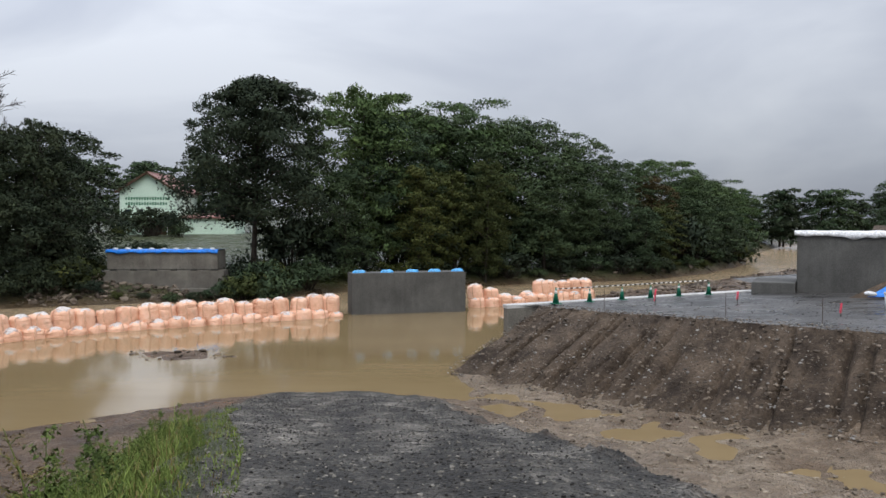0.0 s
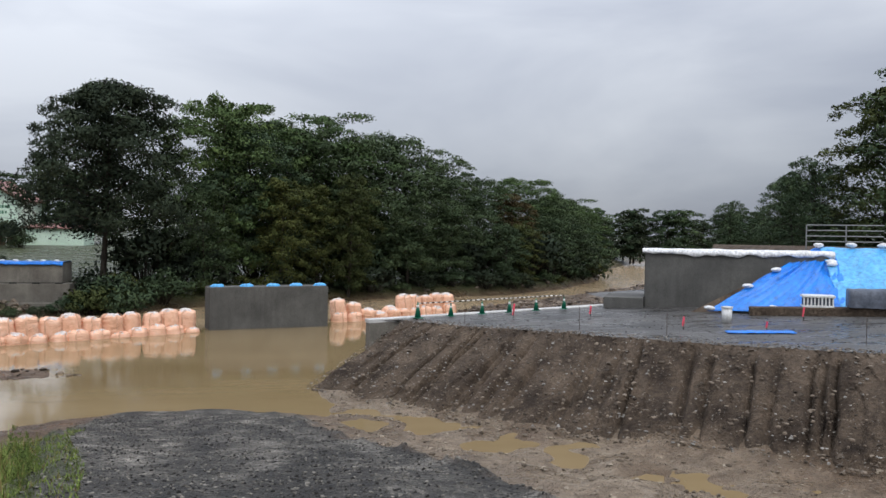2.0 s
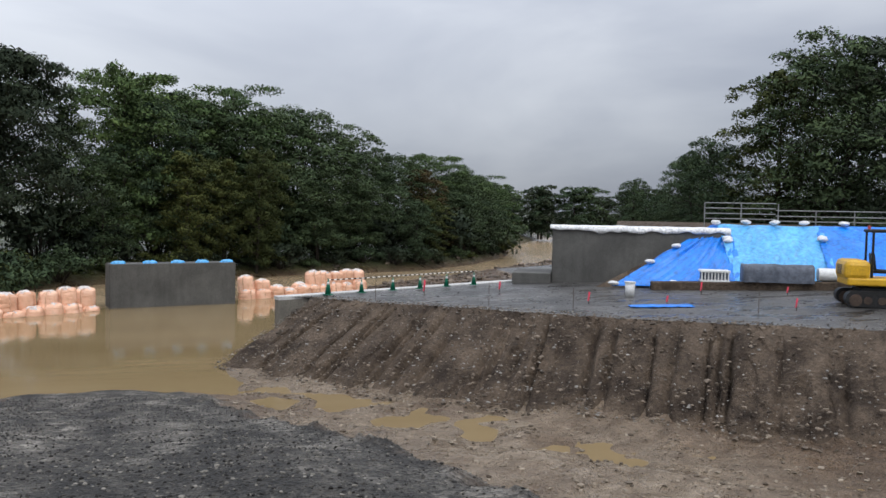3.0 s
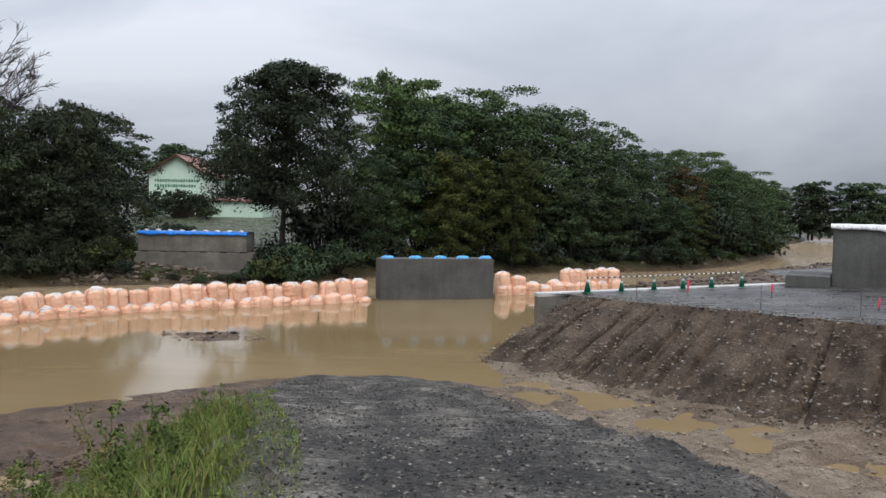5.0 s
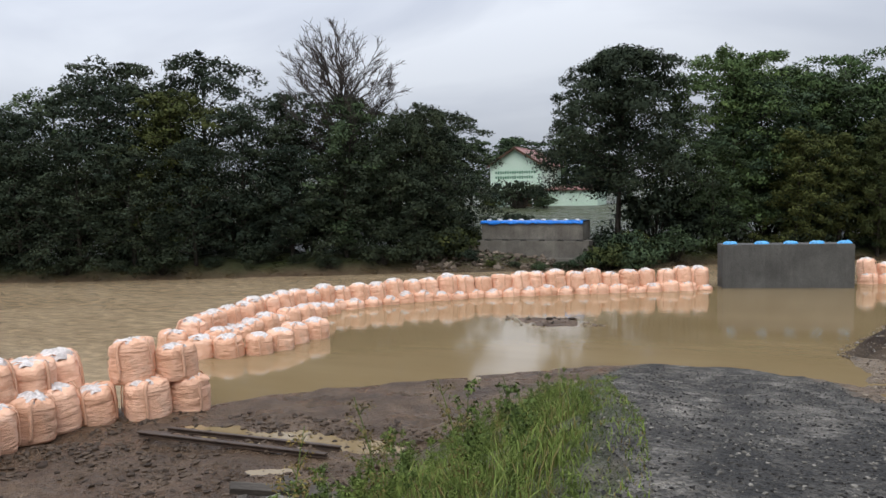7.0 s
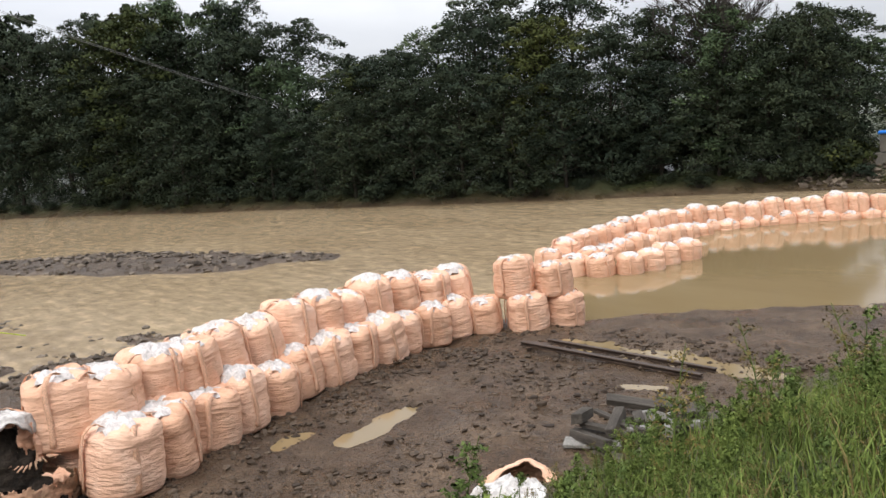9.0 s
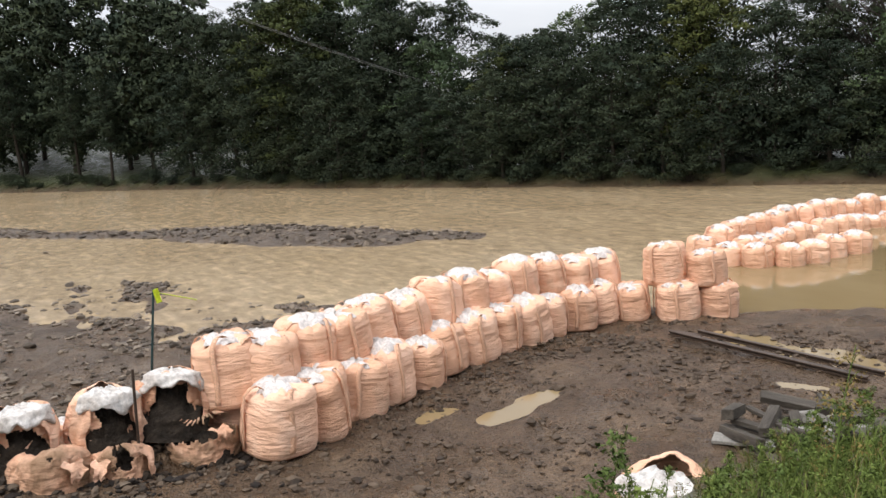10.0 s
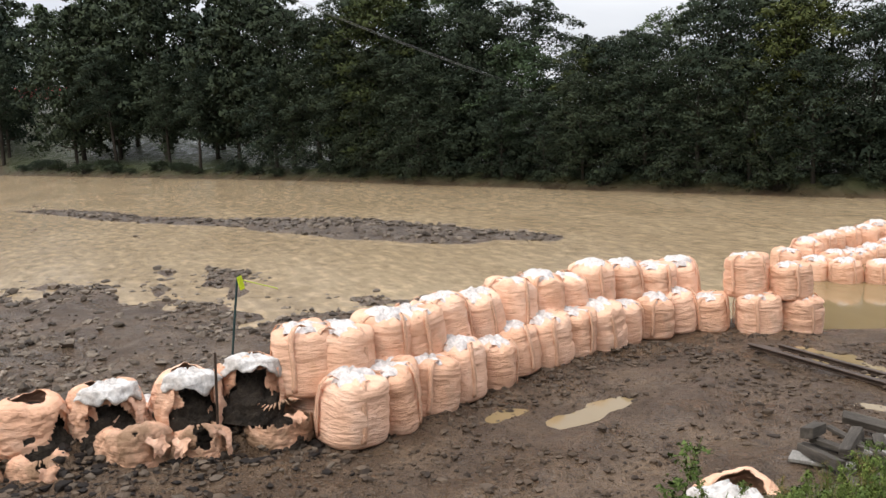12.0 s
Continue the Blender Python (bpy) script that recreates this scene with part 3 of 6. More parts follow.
# ---------------------------------------------------------------- woven bulk sacks
def sack_mesh(seed, r=0.54, h=0.95, slump=0.0):
    """A filled bulk bag: bulging drum with folds, gathered at the top."""
    rg = random.Random(seed)
    n = 40
    prof = [(0.0, 0.6), (0.0, 0.90), (0.04, 0.97), (0.10, 1.0), (0.17, 1.02), (0.24, 1.03), (0.31, 1.03), (0.38, 1.03), (0.45, 1.02), (0.52, 1.01), (0.59, 1.005), (0.66, 1.0), (0.73, 0.99), (0.80, 0.975), (0.87, 0.95), (0.93, 0.90), (0.97, 0.80), (0.995, 0.64), (1.0, 0.45), (0.985, 0.2)]
    ph = [rg.uniform(0, 6.28) for _ in range(8)]
    folds = [(rg.uniform(0, 6.28), rg.uniform(0.1, 0.85), rg.uniform(0.25, 1.0), rg.uniform(0.008, 0.030)) for _ in range(44)]
    square = rg.uniform(0.03, 0.06)
    verts = []
    for t, k in prof:
        for i in range(n):
            a = 2 * math.pi * i / n
            rr = k * r * (1 + square * math.cos(4 * a + 0.4) + 0.025 * math.cos(2 * a + ph[0]) + 0.02 * math.cos(3 * a + ph[1] + 3 * t))
            for fa, ft, fl, fd in folds:                          # short horizontal creases
                da = (a - fa + math.pi) % (2 * math.pi) - math.pi
                rr -= fd * math.exp(-(da / fl) ** 2) * math.exp(-((t - ft - 0.03 * math.sin(3 * da)) / 0.03) ** 2)
            if t > 0.85:
                rr *= 1 + 0.07 * math.sin(11 * a + ph[2]) * (t - 0.85) / 0.15
            zz = t * h * (1 + 0.04 * math.cos(a + ph[3])) + (0.03 * math.sin(5 * a + ph[4]) + 0.025 * math.sin(13 * a + ph[5]) if t > 0.9 else 0)
            verts.append((rr * math.cos(a) + slump * t * t, rr * math.sin(a), zz))
    faces = [(j * n + i, j * n + (i + 1) % n, (j + 1) * n + (i + 1) % n, (j + 1) * n + i) for j in range(len(prof) - 1) for i in range(n)]
    faces.append(tuple((len(prof) - 1) * n + i for i in range(n)))
    return mesh_from("sack", verts, faces, BAG)


def liner_mesh(seed, r=0.54, h=0.95):
    """Crumpled white inner liner that shows at the gathered mouth."""
    rg = random.Random(seed + 50)
    n, rows = 22, 6
    verts, ph = [], [rg.uniform(0, 6.28) for _ in range(4)]
    lift = rg.uniform(0.04, 0.13)
    ox, oy = rg.uniform(-0.06, 0.06), rg.uniform(-0.06, 0.06)
    for j in range(rows):
        q = j / (rows - 1)
        for i in range(n):
            a = 2 * math.pi * i / n
            rr = r * (0.70 - 0.61 * q) * (1 + 0.09 * math.sin(3 * a + ph[0]) + 0.10 * math.sin(8 * a + ph[1] + 2 * q))
            zz = h * 0.99 + lift * math.sin(q * 1.6) + 0.028 * math.sin(5 * a + ph[2]) + 0.024 * math.sin(9 * a + ph[3] + 5 * q) - (0.05 if j == 0 else 0)
            verts.append((rr * math.cos(a) + ox * q, rr * math.sin(a) + oy * q, zz))
    faces = [(j * n + i, j * n + (i + 1) % n, (j + 1) * n + (i + 1) % n, (j + 1) * n + i) for j in range(rows - 1) for i in range(n)]
    faces.append(tuple((rows - 1) * n + i for i in range(n)))
    return mesh_from("liner", verts, faces, LINER)


def strap_mesh(seed, a0, r=0.54, h=0.95):
    """A lifting strap: a webbing band up the side that ends in a drooping loop."""
    rg = random.Random(seed * 7 + int(a0 * 10))
    path = []
    for k in range(13):
        t = k / 12
        rad = r * (1.035 + 0.012 - 0.07 * max(0, t - 0.72) / 0.28) * (1 + 0.05 * math.cos(4 * a0 + 0.4))
        path.append((rad, h * (0.10 + 0.83 * t), a0 + 0.03 * math.sin(5 * t)))
    up = rg.uniform(0.03, 0.10)
    path += [(r * 0.80, h + up * 0.6, a0 + 0.05), (r * 0.66, h + up, a0 + 0.22), (r * 0.60, h + up * 0.5, a0 + 0.42)]
    verts, w = [], 0.042
    for rad, z, a in path:
        for da, dr in ((-w / rad, 0.0), (w / rad, 0.0), (w / rad, -0.012), (-w / rad, -0.012)):
            verts.append(((rad + dr) * math.cos(a + da), (rad + dr) * math.sin(a + da), z))
    faces = [(j * 4 + i, j * 4 + (i + 1) % 4, (j + 1) * 4 + (i + 1) % 4, (j + 1) * 4 + i) for j in range(len(path) - 1) for i in range(4)]
    faces += [(0, 3, 2, 1), tuple((len(path) - 1) * 4 + i for i in range(4))]
    return mesh_from("strap", verts, faces, STRAP)


BAG_LABEL = "filled peach woven bulk sack with white liner in the dike"
SACKS = []
for k in range(9):
    b = thing("bulk_bag", BAG_LABEL, "sandbag", "sacks of the dike", pose(0, 0, -60 - 2 * k))
    hh = 0.95 + 0.02 * (k % 3)
    part("sack", sack_mesh(k, h=hh, slump=0.05 * (k % 2)), None, b)
    part("liner", liner_mesh(k, h=hh), None, b, "crumpled white plastic liner")
    for q in range(4):
        part("strap", strap_mesh(k, 0.4 + q * math.pi / 2, h=hh), None, b)
    SACKS.append(b)

bag_rng = random.Random(11)
placed = []


def put_bag(x, y, z, size=1.0, tilt=5):
    k = bag_rng.randrange(len(SACKS))
    m = pose(x, y, z, bag_rng.uniform(-tilt, tilt), bag_rng.uniform(-tilt, tilt), bag_rng.uniform(0, 360))
    if k not in placed:
        placed.append(k)
        b = SACKS[k]
        b.matrix_basis = m
    else:
        b = copy_thing(SACKS[k], m)
    s = size * bag_rng.uniform(0.93, 1.06)
    b.scale = (s * bag_rng.uniform(0.97, 1.05), s, s * bag_rng.uniform(0.88, 1.06))
    return b


def along(points, step, start=0.0):
    """Places at even steps along a line of (x, y, z)."""
    pts = [Vector(p) for p in points]
    out, left = [], start
    for a, b in zip(pts, pts[1:]):
        d = (b - a).length
        while left <= d:
            out.append(a.lerp(b, left / d))
            left += step
        left -= d
    return out


def row(points, step, jitter=0.06, start=0.0, size=1.0, tilt=5):
    for p in along(points, step, start):
        put_bag(p.x + bag_rng.uniform(-jitter, jitter), p.y + bag_rng.uniform(-jitter, jitter), p.z + bag_rng.uniform(-0.03, 0.03), size, tilt)


# front foot, back foot and top courses of the near dike
NEAR = [(-12.8, 3.6, 0.45), (-13.6, 5.3, 0.42), (-14.5, 7.1, 0.37), (-15.4, 9.2, 0.30), (-16.1, 11.5, 0.22), (-16.5, 13.7, 0.14)]
row(NEAR, 0.97, 0.06, size=1.03, tilt=6)
row([(x - 0.95, y - 0.25, z) for x, y, z in NEAR], 0.97, 0.05, size=0.97)
row([(x - 0.75, y + 0.05, z + 0.69) for x, y, z in NEAR[:-1]] + [(-17.05, 14.2, 0.66)], 1.02, 0.08, size=1.07, tilt=7)
for x, y, z in ((-16.15, 14.35, 0.12), (-15.3, 15.15, 0.1), (-14.95, 16.1, 0.05), (-15.9, 15.6, 0.05), (-15.75, 16.6, -0.02)):
    put_bag(x, y, z, 1.02)
put_bag(-15.75, 15.2, 0.98, 0.98)
put_bag(-15.05, 15.9, 0.95, 0.92)

# the far dike: a double foot at its head, then a long bow to the pier
for x, y in ((-20.9, 22.1), (-19.7, 22.1), (-18.8, 22.55), (-18.15, 23.3), (-17.95, 24.25), (-18.1, 25.4), (-18.0, 26.6)):
    put_bag(x, y, -0.22, 0.97)
FAR = [(-21.0, 23.2, 0), (-21.6, 25.5, 0), (-21.9, 28.4, 0), (-21.8, 31.0, 0), (-21.4, 33.3, 0), (-19.3, 36.6, 0), (-16.3, 39.7, 0), (-13.5, 41.3, 0), (-11.0, 42.8, 0), (-8.3, 44.3, 0), (-5.6, 46.0, 0)]
row([(x + 0.75, y - 0.2, -0.42) for x, y, z in FAR[:5]], 0.93, 0.06)
row([(x, y, -0.62) for x, y, z in FAR], 0.95, 0.05)
row([(x - 0.45, y + 0.55, -0.55) for x, y, z in FAR], 1.0, 0.05)
row([(x - 0.25, y + 0.3, 0.14 + 0.006 * k) for k, (x, y, z) in enumerate(FAR)], 0.98, 0.06, size=0.96)
EAST = [(2.1, 50.6, 0), (5.3, 52.2, 0), (7.4, 53.8, 0), (10.2, 55.2, 0)]
row([(x, y, -0.35) for x, y, z in EAST], 0.95, 0.06, size=0.95)
row([(x, y + 0.7, -0.35) for x, y, z in EAST], 0.95, 0.06, size=0.95)
row([(2.0, 50.9, 0.38), (3.4, 51.5, 0.25)], 0.95, 0.06, size=0.9)
row([(6.3, 53.4, 0.45), (8.0, 54.5, 0.45), (10.2, 55.6, 0.45)], 0.9, 0.06, size=0.95)

# ---------------------------------------------------------------- torn sacks at the near end of the dike


def torn_mesh(seed, mat, r=0.55, h=0.95, mouth=0.0, width=1.5, low=0.25, rim=1.0):
    """A sack whose side is ripped open: a jagged hole, wider towards its foot."""
    rg = random.Random(seed)
    n = 110
    prof = [(0.0, 0.45), (0.04, 0.85), (0.12, 0.97), (0.24, 1.03), (0.36, 1.04), (0.48, 1.02), (0.60, 1.0), (0.72, 0.97), (0.82, 0.93), (0.90, 0.86), (0.96, 0.74), (1.0, 0.50)]
    fine = np.linspace(0, 1, 44)
    prof = list(zip(fine, np.interp(fine, [q[0] for q in prof], [q[1] for q in prof])))
    ph = [rg.uniform(0, 6.28) for _ in range(6)]
    verts, keep = [], {}
    for j, (t, k) in enumerate(prof):
        for i in range(n):
            a = 2 * math.pi * i / n
            sag = 0.05 * math.sin(2 * a + ph[2]) + 0.06 * noise.noise((2 * math.cos(a), 2 * math.sin(a), seed))
            crease = abs(noise.noise((5 * math.cos(a) + seed, 5 * math.sin(a), 7 * t))) + 0.5 * abs(noise.noise((11 * math.cos(a), 11 * math.sin(a) + seed, 16 * t)))
            rr = r * k * (1 + 0.05 * math.cos(4 * a + 0.3) + 0.05 * math.sin(3 * a + ph[0] + 4 * t) - 0.11 * crease)
            verts.append((rr * math.cos(a), rr * math.sin(a), t * h * (1 + sag)))
            da = (a - mouth + math.pi) % (2 * math.pi) - math.pi
            jag = 0.26 * noise.noise((da * 1.5 + seed, t * 5, 0.5)) + 0.10 * noise.noise((seed, t * 19, 2.5))
            half = width / 2 * (1.15 - 0.55 * t)
            foot = low + 0.14 * noise.noise((da * 3, seed, 1.0)) + 0.04 * noise.noise((da * 11, seed, 3.0))
            keep[j, i] = not (abs(da) < half + jag and foot < t < rim + 0.08 * noise.noise((da * 9, seed, 5.0)))
    faces = []
    for j in range(len(prof) - 1):
        for i in range(n):
            if keep[j, i] or keep[j + 1, i]:
                faces.append((j * n + i, j * n + (i + 1) % n, (j + 1) * n + (i + 1) % n, (j + 1) * n + i))
    return mesh_from("sack", verts, faces, mat)


def drape_mesh(seed, span=0.95, fall=0.2, r=0.55, h=0.97):
    """White liner pulled over the front rim, its hem torn."""
    n, rows_ = 34, 12
    verts = []
    for i in range(n):
        a = -span + 2 * span * i / (n - 1)
        hem = fall * (0.75 + 1.3 * noise.noise((a * 1.8, seed, 0.0)) + 0.25 * noise.noise((a * 5, seed, 4.0)))
        for j in range(rows_):
            q = j / (rows_ - 1)
            wob = 0.045 * noise.noise((a * 4, q * 4, seed)) + 0.02 * noise.noise((a * 12, q * 9, seed))
            if q < 0.55:
                rad, z = r * (0.25 + 0.72 * q / 0.55), h + 0.06 * (1 - q / 0.55) + wob
            else:
                f = (q - 0.55) / 0.45
                rad, z = r * (0.97 + 0.10 * math.sin(f * 1.57)) + wob, h - 0.02 - hem * f
            verts.append((rad * math.cos(a), rad * math.sin(a), z))
    faces = [(i * rows_ + j, i * rows_ + j + 1, (i + 1) * rows_ + j + 1, (i + 1) * rows_ + j) for i in range(n - 1) for j in range(rows_ - 1)]
    return mesh_from("liner", verts, faces, LINER_DIRTY)


def soil_mesh(seed, r=0.5, h=0.8, slump=0.3, mouth=0.0):
    rg = random.Random(seed + 9)
    n, rows_ = 64, 26
    verts = []
    for j in range(rows_):
        t = j / (rows_ - 1)
        for i in range(n):
            a = 2 * math.pi * i / n
            lump = 0.10 * noise.noise((3 * math.cos(a) + seed, 3 * math.sin(a), 4 * t)) + 0.07 * noise.noise((9 * math.cos(a), 9 * math.sin(a) + seed, 10 * t)) + 0.05 * noise.noise((24 * math.cos(a), 24 * math.sin(a) + seed, 24 * t))
            rr = r * math.sqrt(max(0.0, 1 - t ** 2.4)) * (1 + lump * 1.8) + (slump * (1 - t) ** 2 * max(0, math.cos(a - mouth)))
            verts.append((rr * math.cos(a), rr * math.sin(a), t * h + lump * 0.5))
    faces = [(j * n + i, j * n + (i + 1) % n, (j + 1) * n + (i + 1) % n, (j + 1) * n + i) for j in range(rows_ - 1) for i in range(n)]
    return mesh_from("spilled_soil", verts, faces, SOIL)


def flap_mesh(seed, length, width):
    """A torn tongue of cloth that curls and droops."""
    rg = random.Random(seed + 77)
    n, k = 10, 6
    verts = []
    ph = rg.uniform(0, 6)
    for i in range(n):
        t = i / (n - 1)
        for j in range(k):
            w = (j / (k - 1) - 0.5) * width * (1 - 0.55 * t) + 0.03 * math.sin(9 * t + ph)
            verts.append((0.10 + 0.10 * math.sin(t * 2.2) + 0.03 * math.sin(j * 1.7 + ph + 5 * t), w, -t * length + 0.03 * math.sin(j * 2.1 + 4 * t)))
    back = [(x - 0.008, y, z) for x, y, z in verts]
    faces = [(i * k + j, i * k + j + 1, (i + 1) * k + j + 1, (i + 1) * k + j) for i in range(n - 1) for j in range(k - 1)]
    m = n * k
    faces += [tuple(q + m for q in f[::-1]) for f in faces]
    return verts + back, faces


def torn_bag(x, y, z, seed, label, width, low, rim=1.0, size=1.0, soil=0.8, flaps=((0.5, 0.9),), turn=0.0, white=True):
    b = thing("torn_bulk_bag", label, "sandbag", "torn sacks of the dike", pose(x, y, z, random.Random(seed).uniform(-6, 6), random.Random(seed + 1).uniform(-6, 6), turn))
    b.scale = (size, size, size)
    part("sack", torn_mesh(seed, BAG if z > 0.5 or z < 0 else BAG_MUDDY, width=width, low=low, rim=rim), None, b).modifiers.new("thick", "SOLIDIFY").thickness = 0.012
    part("spilled_soil", soil_mesh(seed, h=soil), None, b, "black wet soil showing through the rip")
    if white:
        part("liner", drape_mesh(seed), None, b, "dirty white plastic liner hanging over the rim").modifiers.new("thick", "SOLIDIFY").thickness = 0.008
    for q, (ang, ln) in enumerate(flaps):
        v, f = flap_mesh(seed + q, ln * 0.6, 0.34)
        fl = part("flap", mesh_from("flap", v, f, BAG), None, b)
        fl.matrix_basis = pose(0.44 * math.cos(ang), 0.44 * math.sin(ang), 0.84, 0, 0, math.degrees(ang))
    return b


# upper course, from the torn end southwards (the rips face the mud yard)
put_bag(-13.65, 3.15, 1.12, 1.08)
torn_bag(-13.75, 2.2, 0.86, 31, "ripped sack slumped open over a heap of black soil", 1.5, 0.22, rim=0.9, soil=0.86, flaps=((1.0, 0.9), (-1.1, 0.8)), turn=-15)
torn_bag(-13.7, 1.15, 0.82, 32, "peach sack with its side torn away and soil spilling", 1.25, 0.12, rim=0.86, soil=0.86, flaps=((0.75, 1.1), (-0.8, 1.2)), turn=5)
torn_bag(-13.75, 0.03, 0.80, 33, "peach sack with a large rip and white liner hanging", 1.2, 0.15, rim=0.84, soil=0.86, flaps=((0.7, 1.2), (-0.8, 0.6)), turn=5)
torn_bag(-13.8, -1.05, 0.74, 34, "peach sack split on one side beside a black gap", 0.55, 0.2, rim=0.8, soil=0.84, flaps=((0.4, 1.0),), turn=48, white=False)
for k, (x, y) in enumerate(((-13.85, -2.0), (-13.95, -3.15), (-14.0, -4.3), (-14.05, -5.5), (-14.1, -6.7), (-14.2, -7.9))):
    put_bag(x, y, 0.66, 1.03)
# lower course, half sunk in the mud
torn_bag(-13.2, 2.5, 0.30, 41, "squat sack open at the top and brimming with soil", 6.2, 0.66, soil=0.64, flaps=((0.3, 0.3),), white=False)
torn_bag(-13.05, 1.25, 0.26, 42, "collapsed muddy sack in folds at the foot of the dike", 0.8, 0.60, size=0.86, soil=0.62, flaps=((0.9, 0.8), (-0.6, 0.5)), white=False)
torn_bag(-13.15, 0.25, 0.26, 43, "sagging muddy sack half sunk in the mud", 0.1, 0.90, rim=0.95, size=1.06, soil=0.75, flaps=((0.5, 0.4),), white=False)
torn_bag(-13.2, -0.95, 0.20, 44, "crumpled dirty sack half sunk in the mud", 0.2, 0.8, size=0.84, soil=0.7, flaps=((0.2, 0.5),), white=False)
torn_bag(-13.2, -2.1, 0.20, 45, "sagging muddy sack half sunk in the mud", 6.2, 0.76, size=1.1, soil=0.70, flaps=((0.4, 0.3),), white=False)
torn_bag(-13.2, -3.3, 0.10, 46, "flattened dirty sack with a crumpled white liner", 1.6, 0.50, soil=0.6, flaps=((0.4, 0.8), (-0.5, 0.9)))
row([(-13.5, -4.5, 0.15), (-13.7, -8.2, 0.15)], 1.1)
row([(-14.45, 2.6, 0.2), (-14.9, -8.0, 0.2)], 1.05)

# lone ripped sack at the foot of the verge
torn_bag(-7.56, 6.82, -0.05, 51, "lone pale dirty sack slumped among weeds on the mud", 0.5, 0.80, rim=0.92, size=1.2, soil=0.8, flaps=((0.2, 0.4), (2.0, 0.4)), turn=-60)

# ---------------------------------------------------------------- bridge pier and abutments in concrete


def concrete_block(name, label, category, corners, z0, z1, mat, bevel=0.03):
    t = thing(name, label, category)
    bm = bmesh.new()
    low = [bm.verts.new((x, y, z0)) for x, y in corners]
    high = [bm.verts.new((x, y, z1)) for x, y in corners]
    for k in range(len(corners)):
        bm.faces.new((low[k], low[(k + 1) % len(corners)], high[(k + 1) % len(corners)], high[k]))
    bm.faces.new(high)
    bm.faces.new(low[::-1])
    bmesh.ops.recalc_face_normals(bm, faces=bm.faces)
    bmesh.ops.bevel(bm, geom=list(bm.edges), offset=bevel, segments=2, affect="EDGES")
    part("body", bm, mat, t)
    return t


def quad(a, direction, length, thick):
    d = Vector(direction).normalized()
    n = Vector((-d.y, d.x))
    a = Vector(a)
    return [tuple(a), tuple(a + d * length), tuple(a + d * length + n * thick), tuple(a + n * thick)]


PIER_A, PIER_B = Vector((-5.12, 46.4)), Vector((1.32, 48.1))
pd = (PIER_B - PIER_A)
pier = concrete_block("bridge_pier", "broad grey concrete bridge pier standing in the brown pond", "pier", quad(PIER_A, pd, pd.length, 1.6), -1.0, 2.33, CONCRETE)
for k in range(1, 3):     # formwork joints, a hair proud
    p = PIER_A + pd * (k / 3)
    bm = box(bmesh.new(), (0.02, 0.012, 3.2), pose(p.x + 0.06 * pd.normalized().y, p.y - 0.003, 0.7, 0, 0, math.degrees(math.atan2(pd.y, pd.x))))
    part("form_joint", bm, CONCRETE, pier)


def bearing_cover(x, y, z, turn, seed):
    """Blue sheet wrapped over a bearing on the pier's top."""
    t = thing("bearing_cover", "small crumpled blue sheet tied over a bearing", "tarp", "bearing covers")
    rg = random.Random(seed)
    n, rows_ = 20, 7
    verts = []
    for j in range(rows_):
        q = j / (rows_ - 1)
        for i in range(n):
            a = 2 * math.pi * i / n
            rr = (0.27 - 0.20 * q ** 2) * (1 + 0.18 * math.cos(2 * a) + 0.10 * math.sin(5 * a + seed) + 0.06 * math.sin(11 * a + 3 * q))
            verts.append((rr * 1.2 * math.cos(a), rr * 0.8 * math.sin(a), 0.17 * math.sin(q * 1.57) + 0.02 * rg.uniform(-1, 1)))
    faces = [(j * n + i, j * n + (i + 1) % n, (j + 1) * n + (i + 1) % n, (j + 1) * n + i) for j in range(rows_ - 1) for i in range(n)] + [tuple((rows_ - 1) * n + i for i in range(n))]
    sh = part("sheet", mesh_from("sheet", verts, faces, TARP_LIGHT), None, t)
    t.matrix_basis = pose(x, y, z - 0.01, 0, 0, turn)
    return t


for k, f in enumerate((0.07, 0.31, 0.53, 0.73, 0.94)):
    p = PIER_A + pd * f
    bearing_cover(p.x - 0.1, p.y + 0.55, 2.33, 15, k)

# old far abutment: stepped courses under a blue sheet
abut = concrete_block("far_abutment", "old stepped concrete abutment on the wooded bank under blue sheeting", "abutment", quad((-22.7, 55.9), (1, 0.01), 7.45, 2.2), 1.95, 3.25, CONCRETE_OLD)
bm = bmesh.new()
box(bm, (8.1, 2.9, 1.35), pose(-18.75, 56.95, 1.25), 0.03)
part("middle_course", bm, CONCRETE_OLD, abut)
bm = bmesh.new()
box(bm, (8.4, 3.6, 1.3), pose(-18.5, 56.9, 0.1), 0.04)
part("footing", bm, CONCRETE_OLD, abut, "rough weathered footing")
bm = bmesh.new()
for k in range(6):
    box(bm, (0.45, 0.06, 0.07), pose(-22.1 + k * 1.35, 55.5, 1.97), 0.01)
part("drain_slot", bm, BLACK, abut)


